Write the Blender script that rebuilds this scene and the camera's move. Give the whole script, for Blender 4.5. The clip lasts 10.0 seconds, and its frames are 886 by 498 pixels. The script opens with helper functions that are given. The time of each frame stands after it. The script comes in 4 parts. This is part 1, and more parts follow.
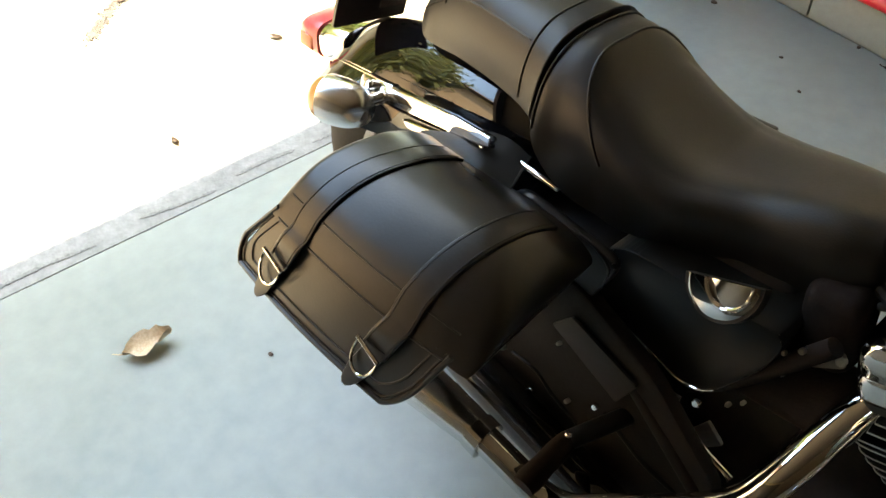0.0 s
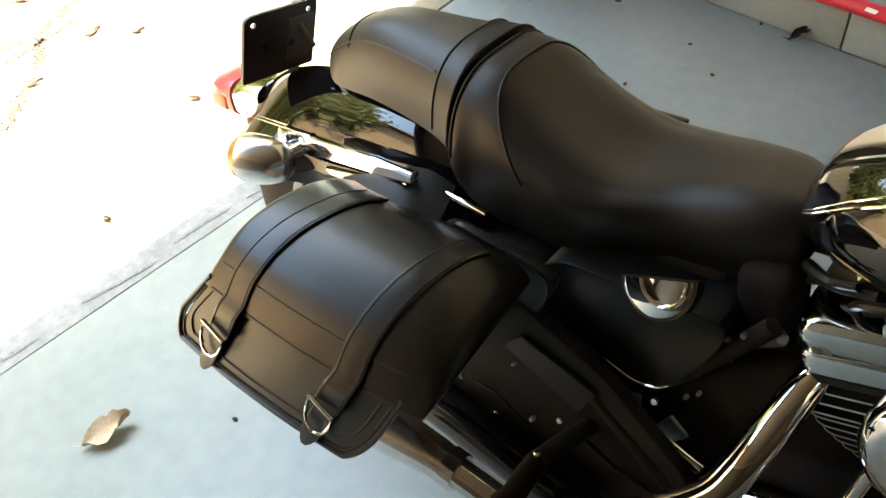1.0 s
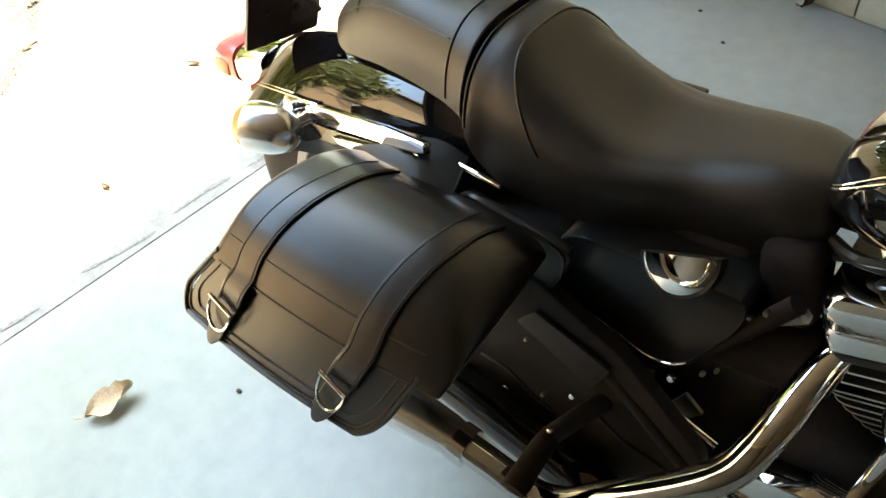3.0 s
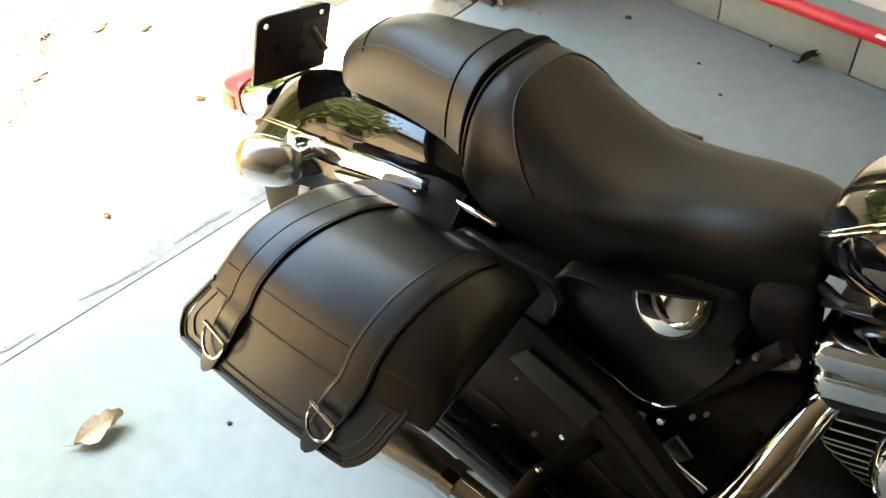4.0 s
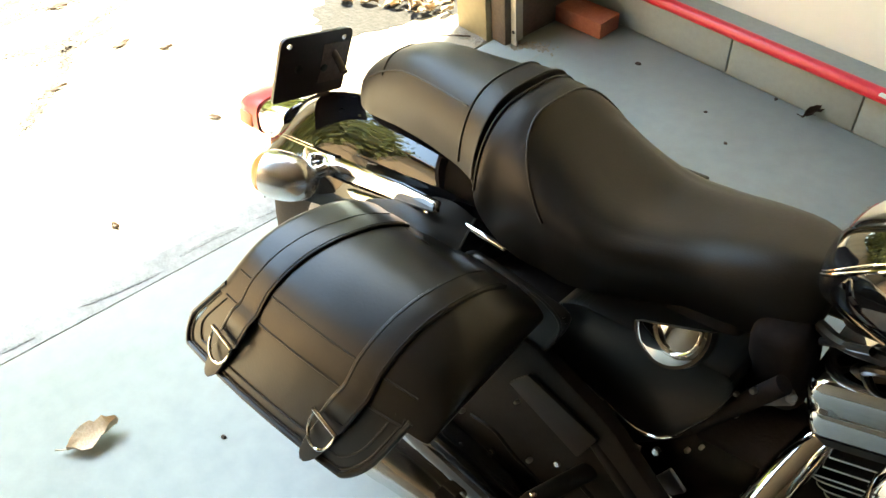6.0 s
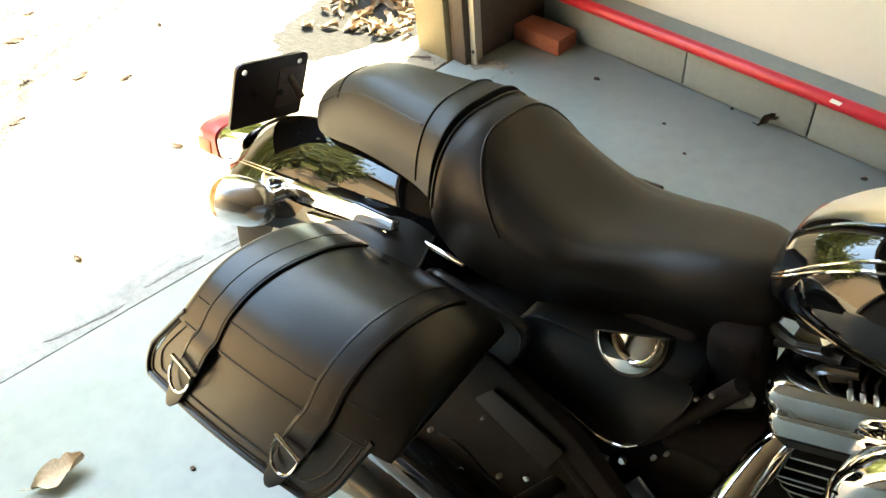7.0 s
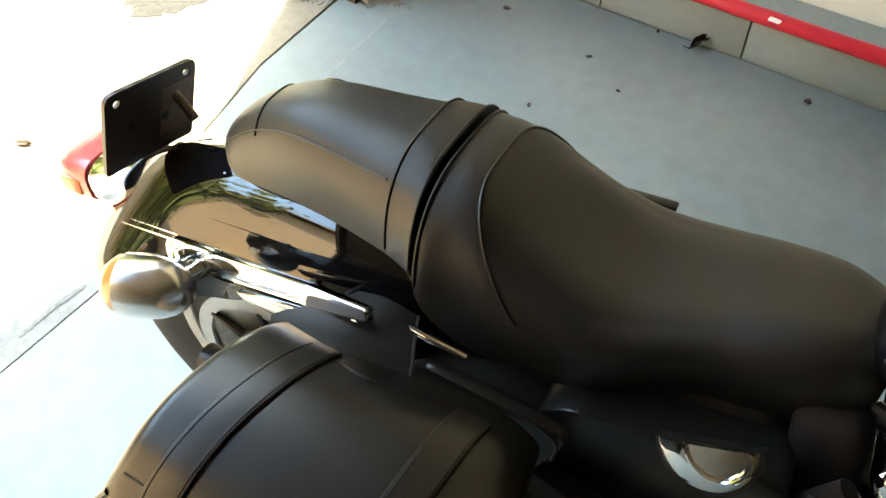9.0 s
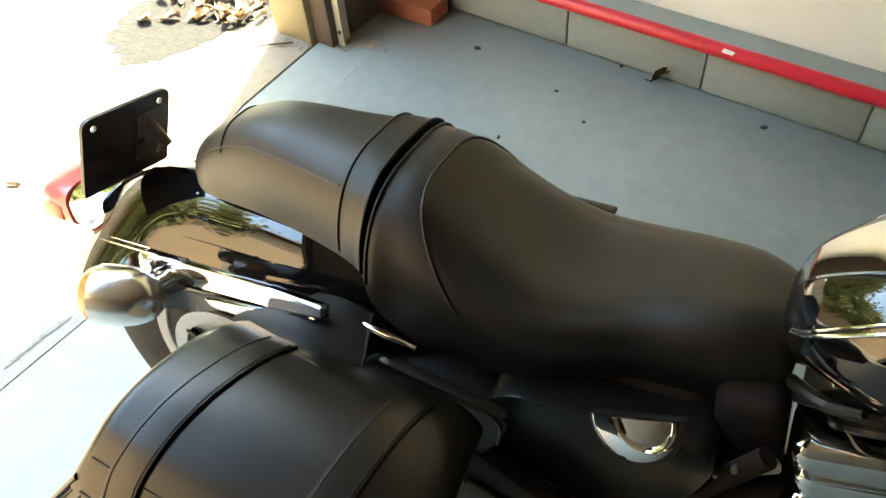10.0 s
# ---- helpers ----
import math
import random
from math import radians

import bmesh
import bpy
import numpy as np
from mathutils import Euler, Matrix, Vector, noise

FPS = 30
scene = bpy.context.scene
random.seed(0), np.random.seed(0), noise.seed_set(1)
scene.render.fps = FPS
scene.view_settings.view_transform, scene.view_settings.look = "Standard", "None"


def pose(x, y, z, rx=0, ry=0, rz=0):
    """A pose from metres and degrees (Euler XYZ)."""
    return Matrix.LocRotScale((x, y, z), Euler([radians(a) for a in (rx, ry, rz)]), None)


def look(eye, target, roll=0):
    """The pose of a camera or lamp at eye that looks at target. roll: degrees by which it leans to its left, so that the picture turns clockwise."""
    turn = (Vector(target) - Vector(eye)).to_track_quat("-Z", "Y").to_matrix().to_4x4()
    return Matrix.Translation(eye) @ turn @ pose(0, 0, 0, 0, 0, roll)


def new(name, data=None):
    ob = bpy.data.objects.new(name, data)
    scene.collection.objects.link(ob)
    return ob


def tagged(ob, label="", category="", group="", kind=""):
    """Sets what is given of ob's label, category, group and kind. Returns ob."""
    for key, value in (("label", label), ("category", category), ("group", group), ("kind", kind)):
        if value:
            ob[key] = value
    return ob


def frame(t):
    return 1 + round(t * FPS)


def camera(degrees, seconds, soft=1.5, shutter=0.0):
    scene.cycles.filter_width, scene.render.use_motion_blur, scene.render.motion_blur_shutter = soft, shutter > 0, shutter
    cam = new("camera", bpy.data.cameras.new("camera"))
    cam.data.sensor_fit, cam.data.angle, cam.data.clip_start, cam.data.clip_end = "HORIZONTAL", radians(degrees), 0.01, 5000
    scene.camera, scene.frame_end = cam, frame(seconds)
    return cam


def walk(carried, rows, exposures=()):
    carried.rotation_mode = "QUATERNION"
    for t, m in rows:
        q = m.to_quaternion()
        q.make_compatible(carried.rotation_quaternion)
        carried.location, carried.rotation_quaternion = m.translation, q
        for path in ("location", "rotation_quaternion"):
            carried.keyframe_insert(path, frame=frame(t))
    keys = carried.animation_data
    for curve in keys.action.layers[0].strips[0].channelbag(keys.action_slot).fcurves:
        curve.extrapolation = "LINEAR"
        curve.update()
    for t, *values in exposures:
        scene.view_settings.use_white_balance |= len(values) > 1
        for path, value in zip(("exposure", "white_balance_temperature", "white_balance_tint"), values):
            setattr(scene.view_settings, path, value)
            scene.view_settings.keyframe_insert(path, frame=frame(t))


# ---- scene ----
cam = camera(59.4, 10.0)
PATH = [
    (0, (1.252, -0.399, 1.376), (0.106, 0.215, -0.144), -6.7),
    (0.5, (1.241, -0.394, 1.362), (0.172, 0.22, -0.213), -5.0),
    (0.8, (1.253, -0.375, 1.377), (0.218, 0.36, -0.168), -0.3),
    (1, (1.26, -0.364, 1.385), (0.145, 0.36, -0.109), -12.4),
    (1.5, (1.251, -0.361, 1.378), (0.177, 0.306, -0.172), -14.0),
    (2, (1.24, -0.366, 1.375), (0.185, 0.311, -0.184), -13.1),
    (2.5, (1.225, -0.363, 1.369), (0.171, 0.321, -0.187), -12.4),
    (3.8, (1.238, -0.374, 1.383), (0.132, 0.344, -0.121), -11.0),
    (4, (1.242, -0.374, 1.376), (0.121, 0.375, -0.101), -9.7),
    (4.5, (1.247, -0.39, 1.379), (0.111, 0.375, -0.078), -7.6),
    (5, (1.251, -0.403, 1.377), (0.099, 0.396, -0.05), -5.3),
    (6.5, (1.263, -0.405, 1.377), (0.091, 0.413, -0.022), -6.0),
    (7, (1.274, -0.392, 1.375), (0.122, 0.487, -0.003), -6.1),
    (7.5, (1.284, -0.381, 1.377), (0.124, 0.514, 0.017), -7.4),
    (8, (1.223, -0.394, 1.36), (0.058, 0.381, -0.07), -8.4),
    (8.5, (1.061, -0.309, 1.329), (0.189, 0.579, -0.237), -3.9),
    (9, (0.956, -0.242, 1.347), (0.151, 0.689, -0.229), -4.9),
    (9.5, (0.956, -0.239, 1.359), (0.156, 0.776, -0.168), -4.5),
    (10, (1.05, -0.278, 1.359), (0.198, 0.741, -0.136), -5.5),
]
walk(cam, [(t, look(eye, target, roll)) for t, eye, target, roll in PATH], exposures=[(0.0, 4.62, 8300, 1), (2.0, 4.98, 8300, 0), (4.5, 5.07, 8300, -2), (7.0, 4.98, 8250, -3), (10.0, 5.05, 8100, -4)])

# ---- light ----
world = bpy.data.worlds.new("world")
scene.world = world
world.use_nodes = True
wn = world.node_tree.nodes
wl = world.node_tree.links
sky = wn.new("ShaderNodeTexSky")
sky.sky_type = "NISHITA"
sky.sun_disc = False
SUN_EL, SUN_AZ = 64.0, 114.0      # degrees; azimuth counter-clockwise from +x, towards the sun
sky.sun_elevation = radians(SUN_EL)
sky.sun_rotation = radians(90 - SUN_AZ)
wn["Background"].inputs[1].default_value = 0.15
wl.new(sky.outputs[0], wn["Background"].inputs[0])
sun_data = bpy.data.lights.new("sun", "SUN")
sun_data.energy = 2.0
sun_data.angle = radians(0.5)
sun_data.color = (1.0, 0.94, 0.83)
sun = new("sun", sun_data)
sd = Vector((math.cos(radians(SUN_EL)) * math.cos(radians(SUN_AZ)), math.cos(radians(SUN_EL)) * math.sin(radians(SUN_AZ)), math.sin(radians(SUN_EL))))
sun.matrix_world = look(sd * 20, (0, 0, 0))

# ---- materials ----


def material(name, base, rough, metal=0.0, second=None, scale=6.0, detail=60.0, mix=0.5, bump=0.0, bump_scale=300.0, coat=0.0, spec=0.5, rough_var=0.0, trans=0.0, per_piece=0.0, wrinkle=0.0):
    m = bpy.data.materials.new(name)
    m.use_nodes = True
    n, l = m.node_tree.nodes, m.node_tree.links
    b = n["Principled BSDF"]
    b.inputs["Roughness"].default_value = rough
    b.inputs["Metallic"].default_value = metal
    b.inputs["Coat Weight"].default_value = coat
    b.inputs["Coat Roughness"].default_value = 0.03
    b.inputs["Specular IOR Level"].default_value = spec
    b.inputs["Transmission Weight"].default_value = trans
    b.inputs["Base Color"].default_value = (*base, 1)
    co = n.new("ShaderNodeTexCoord")
    if second:
        big, fine = n.new("ShaderNodeTexNoise"), n.new("ShaderNodeTexNoise")
        big.inputs["Scale"].default_value, fine.inputs["Scale"].default_value = scale, detail
        big.inputs["Detail"].default_value = 6
        big.inputs["Roughness"].default_value = 0.6
        fine.inputs["Detail"].default_value = 4
        for t in (big, fine):
            l.new(co.outputs["Object"], t.inputs["Vector"])
        av = n.new("ShaderNodeMath")
        av.operation = "MULTIPLY_ADD"
        av.inputs[1].default_value = 0.45
        l.new(fine.outputs[0], av.inputs[0])
        sc = n.new("ShaderNodeMath")
        sc.operation = "MULTIPLY"
        sc.inputs[1].default_value = 0.55
        l.new(big.outputs[0], sc.inputs[0])
        l.new(sc.outputs[0], av.inputs[2])
        ramp = n.new("ShaderNodeValToRGB")
        ramp.color_ramp.elements[0].position = 0.5 - 0.14 - 0.1 * (1 - mix)
        ramp.color_ramp.elements[1].position = 0.5 + 0.14 + 0.1 * (1 - mix)
        ramp.color_ramp.elements[0].color = (*base, 1)
        ramp.color_ramp.elements[1].color = (*second, 1)
        l.new(av.outputs[0], ramp.inputs[0])
        out = ramp.outputs[0]
        if per_piece:
            info = n.new("ShaderNodeObjectInfo")
            mr = n.new("ShaderNodeMapRange")
            mr.inputs[3].default_value, mr.inputs[4].default_value = 1 - per_piece, 1 + per_piece
            l.new(info.outputs["Random"], mr.inputs[0])
            mul = n.new("ShaderNodeVectorMath")
            mul.operation = "SCALE"
            l.new(out, mul.inputs[0])
            l.new(mr.outputs[0], mul.inputs["Scale"])
            out = mul.outputs[0]
        l.new(out, b.inputs["Base Color"])
        if rough_var:
            rr = n.new("ShaderNodeMapRange")
            rr.inputs[1].default_value, rr.inputs[2].default_value = 0.3, 0.7
            rr.inputs[3].default_value, rr.inputs[4].default_value = max(0.02, rough - rough_var), min(1.0, rough + rough_var)
            l.new(av.outputs[0], rr.inputs[0])
            l.new(rr.outputs[0], b.inputs["Roughness"])
    if bump:
        bn = n.new("ShaderNodeTexNoise")
        bn.inputs["Scale"].default_value = bump_scale
        bn.inputs["Detail"].default_value = 2
        l.new(co.outputs["Object"], bn.inputs["Vector"])
        bp = n.new("ShaderNodeBump")
        bp.inputs["Strength"].default_value = bump
        bp.inputs["Distance"].default_value = 0.003
        l.new(bn.outputs[0], bp.inputs["Height"])
        last = bp
        if wrinkle:
            wnz = n.new("ShaderNodeTexNoise")
            wnz.inputs["Scale"].default_value = 14
            wnz.inputs["Detail"].default_value = 1
            l.new(co.outputs["Object"], wnz.inputs["Vector"])
            b2 = n.new("ShaderNodeBump")
            b2.inputs["Strength"].default_value = wrinkle
            b2.inputs["Distance"].default_value = 0.012
            l.new(wnz.outputs[0], b2.inputs["Height"])
            l.new(bp.outputs[0], b2.inputs["Normal"])
            last = b2
        l.new(last.outputs[0], b.inputs["Normal"])
    return m


LEATHER = material("black_leather", (0.0075, 0.005875, 0.004562), 0.32, second=(0.01219, 0.009375, 0.00706), scale=9, detail=120, bump=0.05, bump_scale=260, rough_var=0.01, wrinkle=0.05, spec=0.51)
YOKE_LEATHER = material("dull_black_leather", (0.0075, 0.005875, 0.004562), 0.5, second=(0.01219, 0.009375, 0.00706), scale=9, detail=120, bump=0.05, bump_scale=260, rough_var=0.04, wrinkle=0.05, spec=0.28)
VINYL = material("seat_vinyl", (0.009378, 0.008525, 0.008102), 0.46, second=(0.01279, 0.01176, 0.01108), scale=7, detail=160, bump=0.07, bump_scale=380, rough_var=0.05, wrinkle=0.05, spec=0.60)
STITCH = material("dark_seam", (0.010, 0.0085, 0.0082), 0.5)
PAINT = material("black_gloss_paint", (0.005, 0.005, 0.006), 0.03, coat=0.40, spec=0.48)
GRIME = material("grimy_black_metal", (0.014, 0.012, 0.0118), 0.55, second=(0.028, 0.0235, 0.023), scale=16, detail=120, bump=0.1, bump_scale=200, spec=0.25)
# Black with hardly any sheen, so parts sink into the engine's darkness.
DULL_BLACK = material("dull_black_low_sheen", (0.017, 0.0135, 0.013), 0.85, second=(0.025, 0.020, 0.019), scale=16, detail=120, bump=0.2, bump_scale=200, spec=0.1)
FRAME = material("black_frame_paint", (0.010, 0.0098, 0.0098), 0.30, second=(0.014, 0.0135, 0.013), scale=10, detail=90, spec=0.3)
SATIN = material("black_satin_metal", (0.009, 0.009, 0.009), 0.38, second=(0.018, 0.017, 0.016), scale=14, detail=120, bump=0.05, bump_scale=200, spec=0.4)
CHROME = material("chrome", (0.86, 0.87, 0.88), 0.05, 1.0, second=(0.76, 0.76, 0.76), scale=12, detail=90, rough_var=0.03)
SOFT_CHROME = material("hazed_chrome", (0.90, 0.90, 0.90), 0.22, 1.0, second=(0.82, 0.82, 0.82), scale=12, detail=90)
FLATBAR = material("dull_grey_bar", (0.022, 0.0195, 0.019), 0.5, second=(0.032, 0.028, 0.027), scale=14, detail=120)
# Pale grey for floor seen through a gap and for an edge glint.
GAP_GLINT_GREY = material("gap_and_glint_grey", (0.16, 0.155, 0.15), 0.45, second=(0.22, 0.21, 0.20), scale=14, detail=120)
ALLOY = material("cast_alloy", (0.55, 0.55, 0.54), 0.32, 1.0, second=(0.42, 0.42, 0.41), scale=20, detail=140, bump=0.04, bump_scale=300)
SILVER = material("silver_paint", (0.72, 0.72, 0.70), 0.35, 0.3, second=(0.6, 0.59, 0.57), scale=18, detail=90)
RUBBER = material("tyre_rubber", (0.018, 0.018, 0.018), 0.75, second=(0.04, 0.037, 0.034), scale=12, detail=150, bump=0.2, bump_scale=300)
FIN_EDGE = material("machined_fin_edge", (0.8, 0.8, 0.8), 0.35, 1.0)
RED_LENS = material("red_lens", (0.88, 0.085, 0.10), 0.2, coat=0.3, second=(0.92, 0.12, 0.13), scale=30)
ORANGE_LENS = material("orange_reflector", (0.85, 0.20, 0.06), 0.25, coat=0.5)
AMBER = material("amber_lens", (0.62, 0.30, 0.09), 0.12, coat=0.6)
PLASTIC = material("black_plastic", (0.026, 0.018, 0.018), 0.3, second=(0.045, 0.032, 0.032), scale=22, detail=150)
PLATE_BACK = material("plate_back", (0.10, 0.074, 0.070), 0.25, second=(0.19, 0.145, 0.14), scale=22, detail=150)
FLOOR_PAINT = material("grey_blue_floor_paint", (0.187, 0.217, 0.2094), 0.36, second=(0.2728, 0.3051, 0.2912), scale=2.4, detail=22, mix=0.15, bump=0.07, bump_scale=90, rough_var=0.08)
CONCRETE = material("worn_concrete", (0.30, 0.297, 0.275), 0.85, second=(0.385, 0.378, 0.345), scale=7, detail=70, bump=0.5, bump_scale=120)
# Bare concrete, its grey darkened for partial shade along the threshold.
STRIP = material("shade_darkened_concrete", (0.155, 0.162, 0.162), 0.85, second=(0.27, 0.28, 0.277), scale=7, detail=45, mix=0.75, bump=0.5, bump_scale=120)
THRESH_PATCH = material("threshold_patch", (0.11, 0.114, 0.114), 0.9, second=(0.23, 0.236, 0.234), scale=40, detail=120, mix=0.9)
DRIVE = material("driveway_concrete", (0.205, 0.168, 0.118), 0.9, second=(0.285, 0.242, 0.18), scale=2.2, detail=45, bump=0.35, bump_scale=90)
# Soil grey taken darker to include tree shade over the bed.
SOIL = material("grey_soil", (0.0062, 0.005704, 0.005332), 0.95, second=(0.01984, 0.01798, 0.01674), scale=30, detail=140, mix=1.0, bump=1.0, bump_scale=60)
BLOCK = material("painted_block", (0.2538, 0.2934, 0.28), 0.6, second=(0.3078, 0.3494, 0.3315), scale=5, detail=60, bump=0.35, bump_scale=110, per_piece=0.05)
WHITE = material("off_white_wall_paint", (0.8715, 0.9005, 0.8284), 0.6, second=(0.903, 0.9331, 0.872), scale=1.5, detail=30, bump=0.08, bump_scale=80)
RED_PAINT = material("red_gloss_paint", (0.62, 0.015, 0.04), 0.3, second=(0.72, 0.03, 0.06), scale=9, detail=60, bump=0.05, bump_scale=90)
CREAM = material("cream_post_paint", (0.27, 0.215, 0.115), 0.6, second=(0.33, 0.27, 0.155), scale=4, detail=50, bump=0.1, bump_scale=120)
DARKWOOD = material("dark_brown_wood", (0.06, 0.04, 0.028), 0.6, second=(0.12, 0.085, 0.06), scale=8, detail=90, bump=0.3, bump_scale=90)
GALV = material("galvanised_track", (0.42, 0.40, 0.34), 0.45, 0.7, second=(0.55, 0.53, 0.46), scale=12, detail=70)
BRICK = material("red_brick", (0.30, 0.09, 0.055), 0.85, second=(0.42, 0.15, 0.09), scale=12, detail=110, bump=0.5, bump_scale=150)
CLAY = material("terracotta", (0.38, 0.17, 0.09), 0.8, second=(0.5, 0.25, 0.14), scale=10, detail=60, bump=0.2)
DRYLEAF = material("dry_leaf", (0.16, 0.105, 0.06), 0.8, second=(0.40, 0.30, 0.20), scale=30, detail=160, bump=0.4, bump_scale=200, per_piece=0.4)
PALELEAF = material("pale_leaf", (0.42, 0.31, 0.19), 0.7, second=(0.66, 0.55, 0.40), scale=30, detail=160, bump=0.4, bump_scale=200)
DARKLEAF = material("dark_dead_leaf", (0.035, 0.022, 0.016), 0.8, second=(0.08, 0.05, 0.035), scale=40, detail=160, bump=0.4, bump_scale=200)
CRACK = material("crack_dirt", (0.020, 0.0155, 0.0125), 0.95, second=(0.065, 0.052, 0.043), scale=14, detail=90)
STREAK = material("driveway_stain", (0.022, 0.017, 0.014), 0.95, second=(0.085, 0.073, 0.063), scale=16, detail=130, mix=1.0, bump=0.3, bump_scale=90)
# Dark colours for unseen walls and ceiling, chosen to keep reflections dark.
PLASTER = material("dark_unseen_wall", (0.07, 0.05, 0.035), 0.8, second=(0.12, 0.09, 0.06), scale=1.5, detail=20, bump=0.1, bump_scale=40)
LOWWALL = material("dark_reflection_wall", (0.05, 0.042, 0.035), 0.8, second=(0.08, 0.068, 0.056), scale=1.5, detail=20, bump=0.1, bump_scale=40)
CEILING = material("dark_unseen_ceiling", (0.10, 0.082, 0.066), 0.85, second=(0.15, 0.125, 0.10), scale=1.5, detail=20)
DRIVEWAY_DIRT = material("dirty_concrete", (0.20, 0.17, 0.13), 0.95, second=(0.42, 0.38, 0.31), scale=9, detail=70, bump=0.5, bump_scale=90)
FENCE = material("weathered_fence_timber", (0.34, 0.22, 0.11), 0.8, second=(0.46, 0.32, 0.18), scale=3, detail=40, bump=0.3, bump_scale=50, per_piece=0.15)
HOUSE_BRICK = material("brown_brick", (0.351, 0.2275, 0.13), 0.85, second=(0.468, 0.3185, 0.195), scale=3, detail=40, bump=0.3, bump_scale=50)
ROOF_TILE = material("brown_roof_tile", (0.22, 0.13, 0.08), 0.8, second=(0.30, 0.19, 0.12), scale=4, detail=40, bump=0.3, bump_scale=30)
GRASS = material("dry_grass", (0.12, 0.11, 0.04), 0.9, second=(0.24, 0.18, 0.09), scale=1.5, detail=20, bump=1.0, bump_scale=30)
BARK = material("bark", (0.09, 0.065, 0.045), 0.9, second=(0.17, 0.13, 0.09), scale=8, detail=40, bump=0.8, bump_scale=30)
FOLIAGE = material("foliage", (0.12, 0.13, 0.022), 0.6, second=(0.30, 0.265, 0.06), scale=0.6, detail=5)

# ---- mesh helpers ----


class Geo:
    """Collects vertices and faces of one mesh."""

    def __init__(self):
        self.v, self.f = [], []

    def add(self, verts, faces):
        k = len(self.v)
        self.v += [tuple(p) for p in verts]
        self.f += [tuple(i + k for i in q) for q in faces]
        return self

    def rings(self, rings, cap=True, closed=True):
        n = len(rings[0])
        verts = [p for r in rings for p in r]
        faces = []
        for i in range(len(rings) - 1):
            for j in range(n if closed else n - 1):
                a, b = i * n + j, i * n + (j + 1) % n
                faces.append((a, b, b + n, a + n))
        if cap:
            faces.append(tuple(range(n))[::-1])
            faces.append(tuple(range((len(rings) - 1) * n, len(rings) * n)))
        return self.add(verts, faces)

    def tube(self, path, r, seg=12, cap=True, loop=False):
        path = [Vector(p) for p in path]
        n = len(path)
        rad = r if isinstance(r, (list, tuple)) else [r] * n
        up = None
        out = []
        for i, p in enumerate(path):
            if loop:
                d = (path[(i + 1) % n] - path[i - 1]).normalized()
            else:
                d = (path[min(i + 1, n - 1)] - path[max(i - 1, 0)]).normalized()
            if up is None:
                up = d.orthogonal().normalized()
            up = (up - d * up.dot(d)).normalized()
            s = d.cross(up)
            out.append([p + (up * math.cos(a) + s * math.sin(a)) * rad[i] for a in (2 * math.pi * k / seg for k in range(seg))])
        if loop:
            out.append(out[0])
        return self.rings(out, cap=cap and not loop)

    def lathe(self, prof, m=None, seg=28, a0=0.0, a1=360.0):
        """prof: (radius, height) pairs, turned about local z, then placed by m."""
        m = m or Matrix()
        full = abs(a1 - a0) >= 359.9
        k = seg if full else seg + 1
        rows = []
        for r, z in prof:
            rows.append([m @ Vector((r * math.cos(radians(a0 + (a1 - a0) * i / seg)), r * math.sin(radians(a0 + (a1 - a0) * i / seg)), z)) for i in range(k)])
        return self.rings(rows, cap=full and prof[0][0] > 1e-5 and prof[-1][0] > 1e-5, closed=full)

    def box(self, size, m=None, bevel=0.0, seg=2):
        bm = bmesh.new()
        bmesh.ops.create_cube(bm, size=1.0, matrix=Matrix.Diagonal((*size, 1)))
        if bevel:
            bmesh.ops.bevel(bm, geom=bm.edges[:] + bm.verts[:], offset=bevel, segments=seg, affect="EDGES", profile=0.5)
        bm.verts.index_update()
        m = m or Matrix()
        self.add([m @ v.co for v in bm.verts], [[v.index for v in f.verts] for f in bm.faces])
        bm.free()
        return self

    def span(self, a, b, bevel=0.0):
        c = [(p + q) / 2 for p, q in zip(a, b)]
        return self.box([abs(q - p) for p, q in zip(a, b)], Matrix.Translation(c), bevel)

    def prism(self, poly, z0, z1, m=None, bevel=0.0):
        m = m or Matrix()
        bm = bmesh.new()
        lo = [bm.verts.new((x, y, z0)) for x, y in poly]
        hi = [bm.verts.new((x, y, z1)) for x, y in poly]
        n = len(poly)
        bm.faces.new(lo[::-1])
        bm.faces.new(hi)
        for i in range(n):
            bm.faces.new((lo[i], lo[(i + 1) % n], hi[(i + 1) % n], hi[i]))
        bmesh.ops.recalc_face_normals(bm, faces=bm.faces)
        if bevel:
            bmesh.ops.bevel(bm, geom=bm.edges[:], offset=bevel, segments=2, affect="EDGES", profile=0.5)
        bm.verts.index_update()
        self.add([m @ v.co for v in bm.verts], [[v.index for v in f.verts] for f in bm.faces])
        bm.free()
        return self

    def mesh(self, name, mat, sharp=38):
        me = bpy.data.meshes.new(name)
        me.from_pydata(self.v, [], self.f)
        bm = bmesh.new()
        bm.from_mesh(me)
        if len(bm.faces) < 30000:
            bmesh.ops.recalc_face_normals(bm, faces=bm.faces)
        bm.to_mesh(me)
        bm.free()
        me.shade_smooth()
        me.set_sharp_from_angle(angle=radians(sharp))
        me.materials.append(mat)
        return me


def part(name, geo, mat, parent=None, label="", sharp=38):
    ob = new(name, geo.mesh(name, mat, sharp))
    if parent is not None:
        ob.parent = parent
    if label:
        ob["label"] = label
    return ob


def thing(name, m, label, category, group="", kind=""):
    ob = new(name)
    ob.empty_display_size = 0.1
    ob.matrix_world = m
    return tagged(ob, label, category, group, kind)


